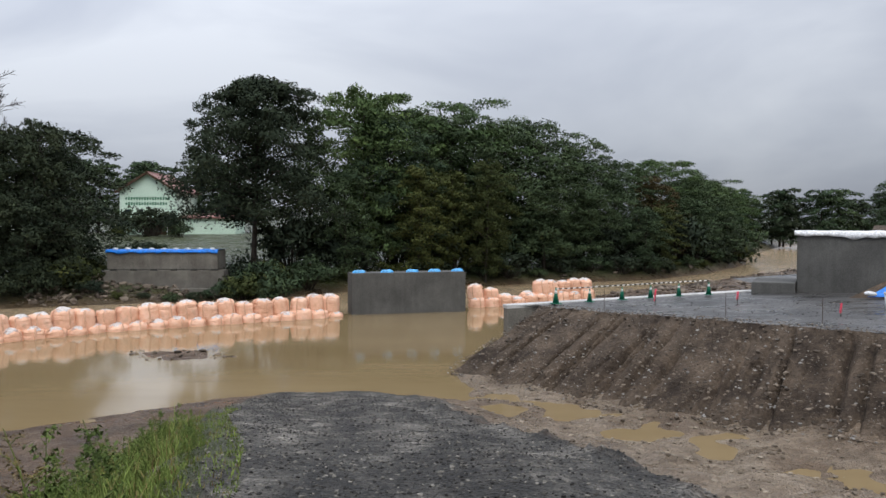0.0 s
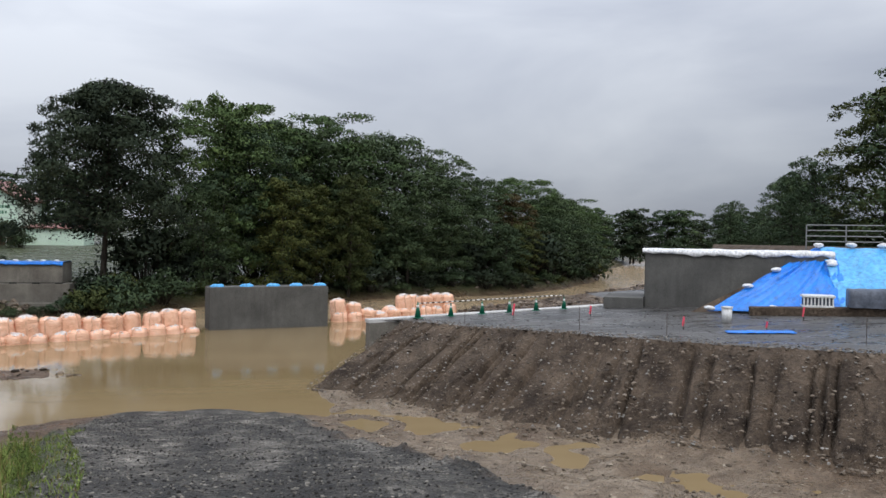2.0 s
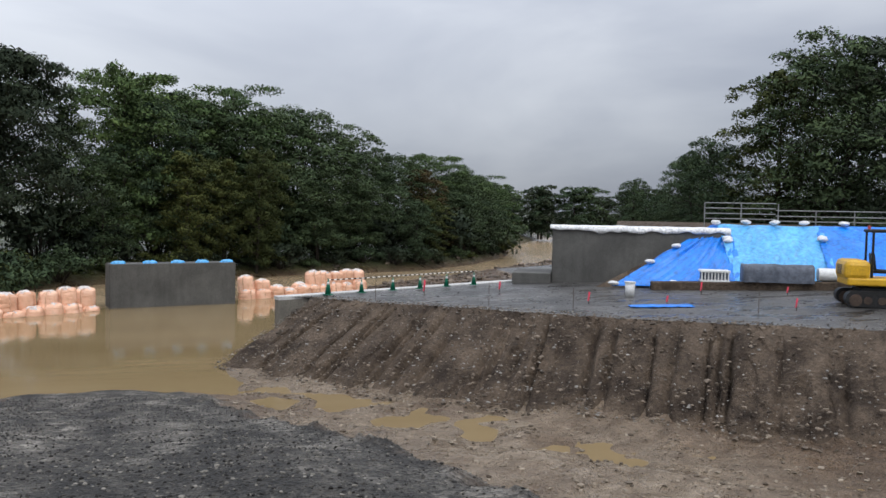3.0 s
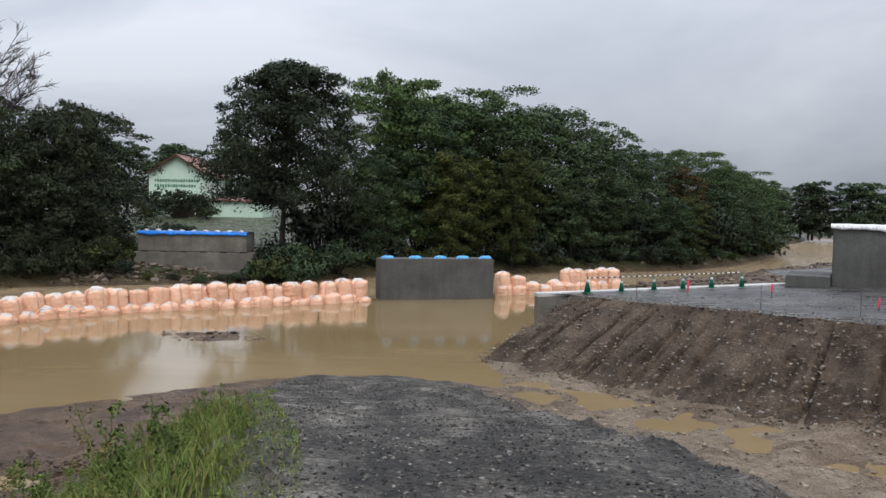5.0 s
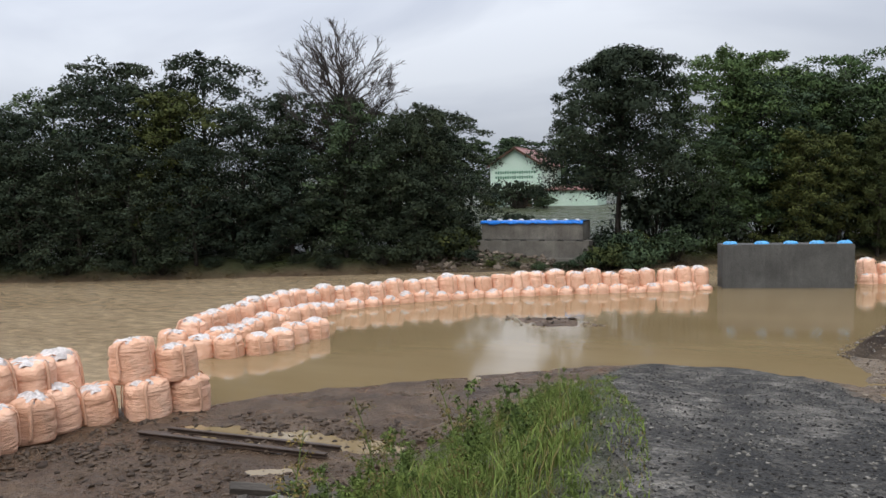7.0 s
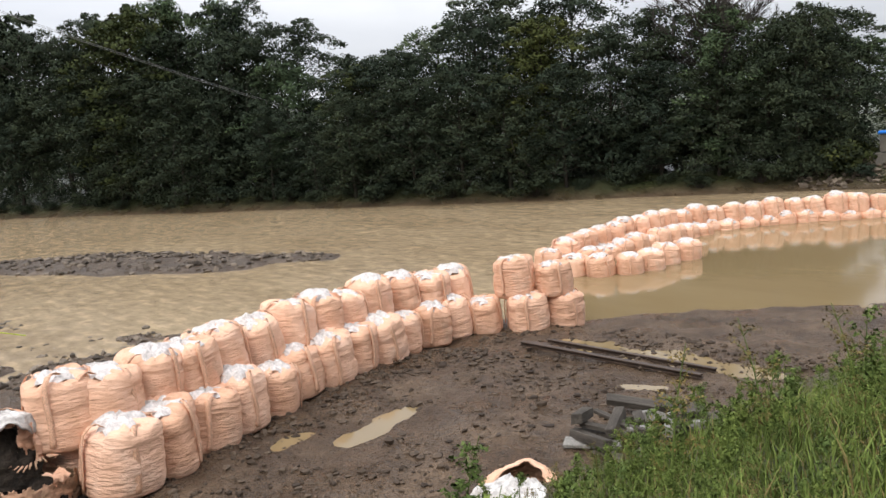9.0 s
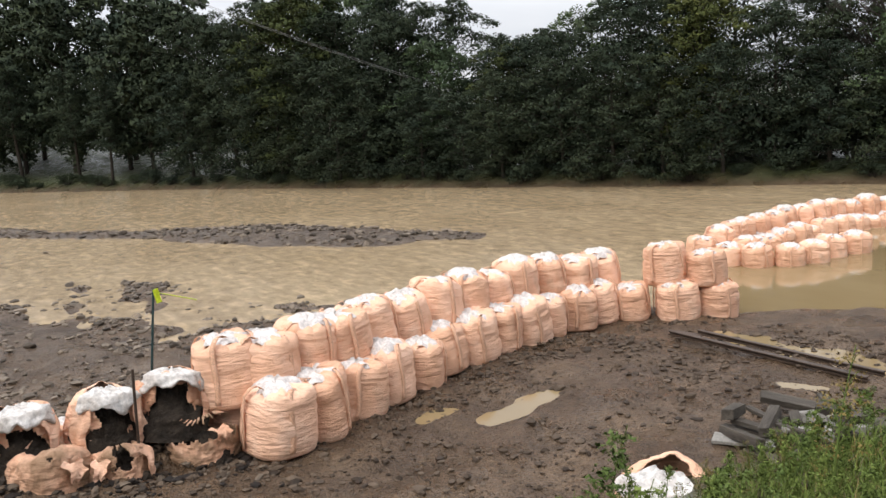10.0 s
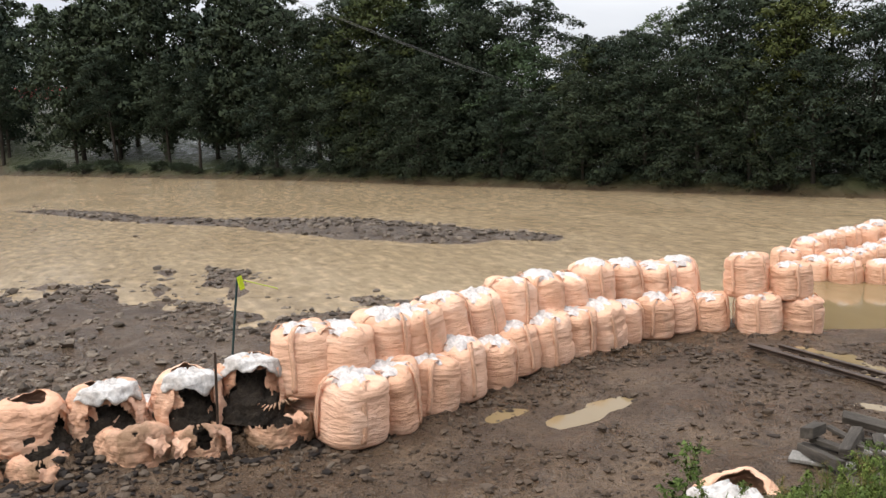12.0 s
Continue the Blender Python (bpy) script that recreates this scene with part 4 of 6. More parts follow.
def draped_sheet(name, label, a, b, depth, z, drop, mat, seed, mat_bags=None):
    """Plastic sheet over a wall top, hanging unevenly over the front edge."""
    t = thing(name, label, "tarp")
    a, b = Vector(a), Vector(b)
    d = (b - a)
    nrm = Vector((-d.y, d.x)).normalized()
    n, verts = 70, []
    for i in range(n):
        u = i / (n - 1)
        hang = drop * (0.55 + 0.9 * abs(noise.noise((u * 7, seed, 0.3))) + 0.3 * noise.noise((u * 19, seed, 1.3)))
        p = a + d * u
        up = 0.05 + 0.07 * abs(noise.noise((u * 11, seed, 4.0)))
        sec = [(-0.07 - 0.06 * noise.noise((u * 23, seed, 2.0)), -hang), (-0.08, -hang * 0.5), (-0.05, -0.01), (0.02, up * 0.8), (depth * 0.4, up), (depth * 0.9, up * 0.6), (depth, 0.01)]
        for off, zz in sec:
            q = p + nrm * off
            verts.append((q.x, q.y, z + zz))
    k = 7
    faces = [(i * k + j, (i + 1) * k + j, (i + 1) * k + j + 1, i * k + j + 1) for i in range(n - 1) for j in range(k - 1)]
    sh = part("sheet", mesh_from("sheet", verts, faces, mat), None, t)
    md = sh.modifiers.new("thick", "SOLIDIFY")
    md.thickness = 0.012
    return t


draped_sheet("blue_sheet", "blue plastic sheet weighted along the abutment top", (-22.75, 55.85), (-15.2, 55.93), 2.0, 3.25, 0.22, TARP, 3.3)


def weight_bag(x, y, z, seed, size=0.3, turn=0):
    """Small white sandbag that holds a sheet down."""
    rg = random.Random(seed)
    n, rows_ = 14, 8
    verts = []
    for j in range(rows_):
        q = j / (rows_ - 1)
        for i in range(n):
            a = 2 * math.pi * i / n
            rr = math.sin(math.pi * (0.06 + 0.88 * q)) ** 0.6 * (1 + 0.12 * math.sin(3 * a + seed + 4 * q))
            verts.append(((q - 0.5) * 1.5 * size, rr * 0.5 * size * math.cos(a), (rr * 0.34 * size * math.sin(a)) + 0.3 * size))
    faces = [(j * n + i, j * n + (i + 1) % n, (j + 1) * n + (i + 1) % n, (j + 1) * n + i) for j in range(rows_ - 1) for i in range(n)] + [tuple(range(n))[::-1], tuple((rows_ - 1) * n + i for i in range(n))]
    ob = new("sandbag", mesh_from("sandbag", verts, faces, WHITE_SHEET))
    ob.matrix_basis = pose(x, y, z, rg.uniform(-8, 8), rg.uniform(-8, 8), turn + rg.uniform(-30, 30))
    return tagged(ob, "small white sandbag weighing down the plastic sheet", "sandbag", "sheet weights")


for k in range(9):
    weight_bag(-22.2 + k * 0.82, 56.15, 3.29, k, 0.24)

# ---------------------------------------------------------------- trees


def leaf_cloud(name, centres, per, size, mat, seed, flat=0.8):
    """Leaves as small bent blades, thick on the outside of every clump."""
    rg = np.random.RandomState(seed)
    total = len(centres) * per
    c = np.repeat(np.array([q[:3] for q in centres]), per, 0)
    rad = np.repeat(np.array([q[3] for q in centres]), per)[:, None]
    d = rg.normal(size=(total, 3))
    d /= np.linalg.norm(d, axis=1)[:, None]
    d[:, 2] = np.where(rg.rand(total) < 0.6, np.abs(d[:, 2]), d[:, 2])
    p = c + d * rad * (0.55 + 0.5 * rg.rand(total, 1)) * np.array([1, 1, flat])
    out = d + rg.normal(size=(total, 3)) * 0.75 + np.array([0, 0, 0.2])
    out /= np.linalg.norm(out, axis=1)[:, None]
    side = np.cross(out, rg.normal(size=(total, 3)))
    side /= np.linalg.norm(side, axis=1)[:, None] + 1e-9
    tip = np.cross(out, side)
    s = size * (0.6 + 0.8 * rg.rand(total, 1))
    a = p - tip * s * 0.55 + side * s * 0.32
    l = p - tip * s * 0.45 - side * s * 0.36
    b = p + tip * s * 0.75 - out * s * 0.2
    turn = np.sum(np.cross(l - a, b - a) * out, 1, keepdims=True) < 0
    a, l = np.where(turn, l, a), np.where(turn, a, l)
    verts = np.stack([a, l, b], 1).reshape(-1, 3)
    me = bpy.data.meshes.new(name)
    me.vertices.add(len(verts))
    me.vertices.foreach_set("co", verts.astype(np.float32).ravel())
    me.loops.add(total * 3)
    me.loops.foreach_set("vertex_index", np.arange(total * 3, dtype=np.int32))
    me.polygons.add(total)
    me.polygons.foreach_set("loop_start", (np.arange(total) * 3).astype(np.int32))
    me.update()
    # soften: leaves take the lie of their clump
    axis = p - np.array([p[:, 0].mean(), p[:, 1].mean(), p[:, 2].mean() - 0.2 * np.ptp(p[:, 2])])
    soft = 1.1 * d + 0.7 * axis / (np.linalg.norm(axis, axis=1)[:, None] + 1e-9) + 0.55 * out
    soft /= np.linalg.norm(soft, axis=1)[:, None]
    me.polygons.foreach_set("use_smooth", [True] * total)
    me.normals_split_custom_set_from_vertices(np.repeat(soft, 3, 0).tolist())
    me.materials.append(mat)
    return me


def limb(verts, faces, pts, r0, r1, seg=6):
    base = len(verts)
    for k, p in enumerate(pts):
        t = k / (len(pts) - 1)
        r = r0 + (r1 - r0) * t
        nxt = pts[min(k + 1, len(pts) - 1)] - pts[max(k - 1, 0)]
        q = nxt.to_track_quat("Z", "Y")
        for i in range(seg):
            a = 2 * math.pi * i / seg
            verts.append(tuple(p + q @ Vector((r * math.cos(a), r * math.sin(a), 0))))
    for k in range(len(pts) - 1):
        for i in range(seg):
            faces.append((base + k * seg + i, base + k * seg + (i + 1) % seg, base + (k + 1) * seg + (i + 1) % seg, base + (k + 1) * seg + i))


def make_tree(seed, height, spread, crown_from, limbs, per, leaf, mat, label, lean=0.0, shape=0.45, droop=0.25):
    """Tapered trunk, limbs in loose tiers that arch and droop, and sprays of leaves along each."""
    rg = random.Random(seed)
    tree = thing("tree", label, "tree", "trees of the river wood", pose(0, 0, -80 - seed))
    verts, faces = [], []
    bend = Vector((rg.uniform(-1, 1), rg.uniform(-1, 1), 0)) * 0.03 * height
    spine = [Vector((lean * (t / 6) ** 2, 0, 0)) + bend * math.sin(t / 6 * 2.2) + Vector((0, 0, height * 0.95 * t / 6 - (0.4 if t == 0 else 0))) for t in range(7)]
    limb(verts, faces, spine, 0.013 * height + 0.05, 0.025, 8)
    centres = []
    for k in range(limbs):
        u = (k + 0.6 * rg.random()) / limbs
        env = max(0.10, math.sqrt(max(0.0, 1 - ((u - shape) / (1.04 - shape if u > shape else shape + 0.55)) ** 2)))
        hz_ = (crown_from + (0.97 - crown_from) * u) * 6
        i = min(5, int(hz_))
        start = spine[i].lerp(spine[i + 1], hz_ - i)
        a = k * 2.39996 + rg.uniform(-0.6, 0.6)
        reach = spread * env * rg.choice([0.7, 0.85, 1.0, 1.0, 1.18])
        rise = reach * (0.15 + 0.45 * u)
        out = Vector((math.cos(a), math.sin(a), 0))
        mid = start + out * reach * 0.5 + Vector((0, 0, rise * 0.8))
        end = start + out * reach + Vector((0, 0, rise * 0.8 - droop * reach * rg.uniform(0.4, 1.2)))
        limb(verts, faces, [start, mid, end], 0.035 + 0.003 * height * (1 - u), 0.012, 5)
        side = Vector((-out.y, out.x, 0))
        for q in (0.16, 0.40, 0.60, 0.78, 0.93, 1.05):
            p = start.lerp(mid, q * 2) if q < 0.5 else mid.lerp(end, q * 2 - 1)
            p = p + side * reach * rg.uniform(-0.22, 0.22) + Vector((0, 0, rg.uniform(-0.25, 0.3)))
            centres.append((p.x, p.y, p.z, (0.32 + 0.165 * spread) * rg.uniform(0.75, 1.35) * (1.2 - 0.5 * q) * (1.12 - 0.42 * u)))
    for q in range(6):
        p = spine[6] + Vector((rg.uniform(-0.5, 0.5), rg.uniform(-0.5, 0.5), 0.1 - 0.45 * q + 0.4 * rg.random()))
        centres.append((p.x, p.y, p.z, 0.3 + 0.07 * q))
    part("trunk", mesh_from("trunk", verts, faces, BARK), None, tree)
    part("crown", leaf_cloud("crown", centres, per, leaf, mat, seed), None, tree)
    return tree


def make_bare(seed, height, spread, label):
    rg = random.Random(seed)
    tree = thing("bare_tree", label, "tree", "", pose(0, 0, -80 - seed))
    trunk_v, trunk_f, verts, faces = [], [], [], []
    top = Vector((0.2, -0.1, height * 0.86))
    limb(trunk_v, trunk_f, [Vector((0, 0, -0.3)), Vector((0.12, 0.05, height * 0.35)), Vector((-0.05, 0, height * 0.6)), top], 0.2, 0.03, 7)
    mid_z, half = height * 0.70, height * 0.30

    def sway(amount):
        return Vector((rg.uniform(-1, 1), rg.uniform(-1, 1), rg.uniform(-0.6, 1))) * amount

    for k in range(64):
        az, up = rg.uniform(0, 6.283), rg.uniform(-0.55, 1.0)
        ring = math.sqrt(max(0.04, 1 - up * up)) * rg.uniform(0.8, 1.05)
        end = Vector((spread * ring * math.cos(az), spread * ring * math.sin(az), mid_z + half * up * rg.uniform(0.9, 1.02)))
        z0 = min(height * 0.84, max(height * 0.26, end.z - spread * rg.uniform(0.6, 1.0)))
        start = Vector((0.05, 0.02, z0))
        bend = start.lerp(end, 0.5) + Vector((0, 0, -0.08 * spread)) + sway(0.06 * spread)
        limb(verts, faces, [start, bend, end], 0.06, 0.012, 4)
        for j in range(9):
            u = rg.uniform(0.3, 1.0)
            base = start.lerp(bend, u * 2) if u < 0.5 else bend.lerp(end, u * 2 - 1)
            out = ((end - start).normalized() + sway(0.75)).normalized()
            tip = base + out * spread * rg.uniform(0.16, 0.3)
            limb(verts, faces, [base, tip], 0.028, 0.014, 3)
            for m in range(8):
                b2 = base.lerp(tip, rg.uniform(0.3, 1.0))
                limb(verts, faces, [b2, b2 + (out + sway(0.8)).normalized() * spread * rg.uniform(0.06, 0.15)], 0.017, 0.010, 3)
    part("trunk", mesh_from("trunk", trunk_v, trunk_f, BARK_GREY), None, tree)
    part("twig_crown", mesh_from("twig_crown", verts, faces, BARK_GREY), None, tree, "bare grey branches and fine twigs")
    return tree


def make_shrub(seed, size, mat, label, name="shrub"):
    rg = random.Random(seed)
    t = thing(name, label, "shrub", "shrubs of the river bank", pose(0, 0, -80 - seed))
    verts, faces, centres = [], [], []
    for k in range(24):
        a, rad = rg.uniform(0, 6.28), size * rg.uniform(0.1, 0.85)
        c = Vector((rad * math.cos(a), rad * math.sin(a), size * rg.uniform(0.15, 0.85) * (1.15 - 0.5 * rad / size)))
        centres.append((c.x, c.y, c.z, size * rg.uniform(0.18, 0.36)))
        limb(verts, faces, [Vector((c.x * 0.15, c.y * 0.15, -0.2)), Vector((c.x * 0.5, c.y * 0.5, c.z * 0.6)), c], 0.04, 0.01, 4)
    part("stem", mesh_from("stem", verts, faces, BARK), None, t)
    part("foliage", leaf_cloud("foliage", centres, 90, 0.15, mat, seed, 0.8), None, t)
    return t


WOOD_LABEL = "tall leafy green broadleaf tree in the river wood"
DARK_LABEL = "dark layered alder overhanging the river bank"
KINDS = [
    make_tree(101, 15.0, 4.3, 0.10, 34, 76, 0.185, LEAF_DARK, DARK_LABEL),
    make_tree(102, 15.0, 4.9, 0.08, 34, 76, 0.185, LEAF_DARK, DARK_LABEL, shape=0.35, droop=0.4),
    make_tree(103, 15.0, 4.5, 0.10, 34, 76, 0.185, LEAF, WOOD_LABEL, shape=0.5),
    make_tree(104, 15.0, 4.9, 0.16, 34, 76, 0.185, LEAF, WOOD_LABEL, lean=0.8, shape=0.55, droop=0.15),
    make_tree(105, 15.0, 4.6, 0.12, 34, 76, 0.185, LEAF_LIGHT, "tall tree with fresh light green leaves in the wood", shape=0.6, droop=0.1),
    make_tree(106, 15.0, 3.6, 0.10, 34, 76, 0.185, LEAF_OLIVE, "tree with olive and yellowing leaves in the wood", shape=0.55),
    make_tree(107, 15.0, 4.0, 0.12, 34, 76, 0.185, LEAF_RUST, "tree with dull reddish leaves in the wood"),
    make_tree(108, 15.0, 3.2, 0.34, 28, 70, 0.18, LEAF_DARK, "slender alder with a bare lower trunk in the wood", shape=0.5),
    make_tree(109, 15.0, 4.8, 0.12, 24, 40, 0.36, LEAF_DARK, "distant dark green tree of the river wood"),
    make_tree(110, 15.0, 4.6, 0.10, 24, 40, 0.36, LEAF, "distant green tree of the river wood", shape=0.55),
]
BUSHES = [
    make_shrub(121, 2.2, LEAF_DARK, "dark green bush at the foot of the wood"),
    make_shrub(122, 2.0, LEAF, "green bush at the foot of the wood"),
    make_shrub(123, 1.8, LEAF_OLIVE, "olive green bush at the foot of the wood"),
]
used = set()
tree_rng = random.Random(77)


def plant(kinds, k, x, y, height, wide=1.0, unit=15.0, z=None):
    base = land_at(x, y) if z is None else z
    m = pose(x, y, base - 0.1, 0, 0, tree_rng.uniform(0, 360))
    src = kinds[k]
    if src.name in used:
        ob = copy_thing(src, m)
    else:
        used.add(src.name)
        ob = src
        ob.matrix_basis = m
    s = height / unit
    ob.scale = (s * wide, s * wide, s)
    return ob


# height of the wood's skyline along the far bank
SKY_X = [-220, -160, -133, -96, -88, -79, -77, -74, -69, -66.5, -63, -60.5, -57.5, -54, -49, -43.7, -39.6, -37, -34, -30.4, -28.5, -26.7, -24.6, -10.3, -8, -6, -3, -0.7, 1.7, 5.7, 8.8, 12.6, 15.9, 19.7, 28.6, 40]
SKY_H = [31.5, 26, 24, 18.5, 17.4, 17.2, 17.8, 15.7, 15.6, 15.6, 12.2, 10.8, 10.8, 12.2, 13.4, 14.4, 13.2, 12, 11.4, 11, 10, 10.8, 8, 11.4, 12.6, 14.6, 13.4, 12.8, 14, 13, 12, 11.3, 10, 9.6, 9, 7.5]


def bank_y(x):
    return float(np.interp(x, BANK_X, BANK_Y))


x_at = -235.0
while x_at < 41:
    gap = -24.5 < x_at < -10.5        # clearing round the house and the old abutment
    for depth, low in ((2.0, 0.66), (5.5, 0.94), (10.0, 1.03)):
        # a thin stretch lets a shed show through
        if gap or (x_at < -100 and abs(bank_y(x_at) + 1.6 * depth + 2) < 4.2):
            continue
        x, y = x_at + tree_rng.uniform(-1.2, 1.2), tree_rng.uniform(-1.0, 1.0)
        tall = float(np.interp(x, SKY_X, SKY_H))
        if x_at < -95:
            k = tree_rng.choice([8, 8, 8, 9]) if depth > 3 else tree_rng.choice([7, 7, 8])
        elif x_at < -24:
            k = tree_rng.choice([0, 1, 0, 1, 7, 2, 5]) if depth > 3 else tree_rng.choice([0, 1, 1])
        elif 12 < x_at < 22 and tree_rng.random() < 0.25:
            k = 6
        else:
            k = tree_rng.choice([2, 3, 4, 4, 4, 3]) if depth > 3 else tree_rng.choice([2, 3, 1, 3, 5, 2])
        h = tall * tree_rng.choice([0.88, 0.94, 0.98, 1.0, 1.04]) * low * (1.03 if x < -112 else 0.98 if x < -88 else 1.06 if x < -70 else 1.03 if x < -30 else 1.0)
        plant(KINDS, k, x, bank_y(x) + depth * (1.6 if x_at < -100 else 1.0) + y + 0.5, h, tree_rng.uniform(1.0, 1.25) * (15 / tall) ** 0.4)
    x_at += 4.0 if x_at > -95 else 8.0
x_at = -130.0
while x_at < 36:
    if not -23.4 < x_at < -14.4:
        right = x_at > -14
        # left bushes take only the dark leaf, its colour standing in for shade
        plant(BUSHES, tree_rng.choice([0, 1, 1, 2]) if right else 0, x_at, bank_y(x_at) + tree_rng.uniform(0.9, 2.4), tree_rng.uniform(0.8, 2.3) if right else tree_rng.uniform(0.7, 1.5), 1.2, 2.0)
        if x_at > -84:
            plant(BUSHES, tree_rng.choice([0, 0, 0, 1]) if right else 0, x_at + tree_rng.uniform(-1, 1), bank_y(x_at) + 5.5, tree_rng.uniform(3.2, 5.0), 0.9, 2.0)
    x_at += tree_rng.uniform(2.0, 3.2)

# single trees that stand out
big_tree = make_tree(111, 14.4, 5.2, 0.27, 54, 170, 0.17, LEAF_DARK, "tall dark spreading tree with layered boughs beside the house", shape=0.18, droop=0.2)
big_tree.matrix_basis = pose(-13.9, 60.4, land_at(-13.9, 60.4) - 0.1, 0, 0, 40)
plant(KINDS, 2, -10.6, 64.5, 10.6, 1.0)
plant(KINDS, 4, -6.6, 69.0, 14.6, 1.0)
plant(KINDS, 4, 1.8, 72.5, 14.2, 1.1)
plant(KINDS, 5, -2.0, 64.2, 9.6, 1.1)
plant(KINDS, 5, 3.4, 66.8, 10.2, 0.85)
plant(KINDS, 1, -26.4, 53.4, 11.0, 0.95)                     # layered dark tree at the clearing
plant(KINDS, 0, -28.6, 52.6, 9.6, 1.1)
bare = make_bare(138, 16.3, 4.5, "tall bare grey tree with fine twigs above the wood")
bare.matrix_basis = pose(-32.6, 53.2, land_at(-32.6, 53.2) - 0.1)
bare_far = make_bare(132, 12.8, 2.3, "bare thin treetop among green crowns")
bare_far.matrix_basis = pose(-1.4, 72.5, land_at(-1.4, 72.5) - 0.1)
for y in (-16, -8, 0, 8):              # behind the shed
    plant(KINDS, 9, -206 + tree_rng.uniform(-4, 4), y, 21, 1.0)
# behind the house
for x, y, h in ((-40, 112, 10.5), (-45, 108, 10), (-35, 118, 10.5), (-50, 104, 11), (-30, 114, 10.5), (-55, 100, 11), (-26, 106, 10), (-42, 118, 11), (-48, 112, 11)):
    plant(KINDS, 9, x, y, h - 1.0, 1.5)
for x, y, h, k in ((-22.6, 64, 1.9, 0), (-18.9, 61, 0.9, 1), (-16.8, 60.5, 1.1, 2), (-24.6, 58.0, 1.7, 2), (-21.4, 60.5, 0.8, 1), (-25.2, 55.6, 1.9, 2), (-13.2, 57.4, 1.9, 0), (-12.0, 58.2, 2.2, 2), (-22.6, 53.2, 0.9, 0), (-20.9, 53.0, 0.6, 2), (-19.3, 53.4, 0.5, 0), (-17.6, 53.6, 0.7, 1), (-16.2, 54.0, 0.8, 0), (-24.3, 53.9, 2.7, 2), (-25.6, 53.0, 2.3, 0), (-23.5, 53.6, 1.3, 2), (-13.4, 55.0, 2.4, 2), (-11.8, 56.2, 2.6, 1), (-14.6, 54.9, 1.2, 1), (-24.2, 54.4, 1.3, 0), (-13.6, 56.0, 1.3, 1), (-20.2, 60.2, 0.9, 1), (-15.0, 59.5, 1.0, 2), (-22.4, 59.4, 1.2, 2), (-21.0, 59.2, 1.0, 1), (-19.6, 59.6, 1.1, 0), (-18.0, 59.4, 0.9, 2), (-16.4, 59.2, 1.0, 1), (-31.0, 88.0, 3.2, 0), (-33.8, 86.0, 1.6, 2), (-28.0, 88.0, 1.6, 1)):
    plant(BUSHES, k, x, y, h, 1.1, 2.0)
# distant wood up the river and the wood on this side
for k in range(34):
    u = k / 33
    x, y = 44 + 62 * u + tree_rng.uniform(-3, 3), 150 - 16 * u + tree_rng.uniform(-6, 6)
    plant(KINDS, tree_rng.choice([8, 9, 9]), x, y, tree_rng.uniform(7.5, 10.0), 1.3, z=0.6)
for x, y, h, k in ((36, 66, 6.4, 2), (39, 62, 8.2, 3), (43, 66, 8.6, 4), (33.5, 51, 8.6, 2), (36, 47, 13.2, 5), (37.5, 43.5, 14.6, 3), (40, 40, 14.2, 1), (43, 37, 14.4, 5), (45, 43, 15.2, 0), (40, 48, 14.2, 3),
                   (46, 33, 14, 1), (49, 29, 14, 0), (51, 36, 15, 3), (53, 25, 14, 1), (35, 55, 7.8, 3), (47, 52, 14, 2), (55, 31, 15, 4), (58, 20, 14, 3)):
    plant(KINDS, k, x, y, h - 0.4, 1.15, z=2.6)

# ---------------------------------------------------------------- the near abutment, its tarpaulins and the site things
AD = Vector((0.907, -0.42)).normalized()
near_abut = concrete_block("near_abutment", "tall grey concrete abutment with a white sheet over its top", "abutment", quad((13.85, 32.4), AD, 7.0, 1.8), 1.6, 4.92, CONCRETE)
bm = bmesh.new()
box(bm, (1.6, 2.6, 1.3), pose(13.45, 33.5, 2.3, 0, 0, math.degrees(math.atan2(AD.y, AD.x))), 0.03)
part("footing", bm, CONCRETE, near_abut)
draped_sheet("white_sheet", "white plastic sheet draped over the abutment top", (13.75, 32.42), (20.4, 29.4), 1.7, 4.92, 0.26, WHITE_SHEET, 8.1)

# earth ramp under the tarpaulins
AN = Vector((0.42, 0.907))
BL, BR = Vector((15.1, 29.4)), Vector((52.3, 12.2))
TL, TR = Vector((20.3, 30.3)), Vector((54.9, 14.2))
mound = thing("earth_ramp", "brown earth ramp behind the tarpaulins", "embankment", kind="structure")
v = [(BL.x - 0.8, BL.y + 0.5, 2.4), (BR.x, BR.y + 0.1, 3.0), (TR.x, TR.y + 0.15, 5.0), (TL.x, TL.y + 0.15, 5.0), (58, 36, 5.0), (26, 50, 5.0), (15.5, 31.5, 2.4), (58, 36, 2.0), (26, 50, 2.0)]
part("body", mesh_from("body", v, [(0, 1, 2, 3), (3, 2, 4, 5), (0, 3, 5, 6), (6, 5, 8), (5, 4, 7, 8)], BANK, smooth=False), None, mound)


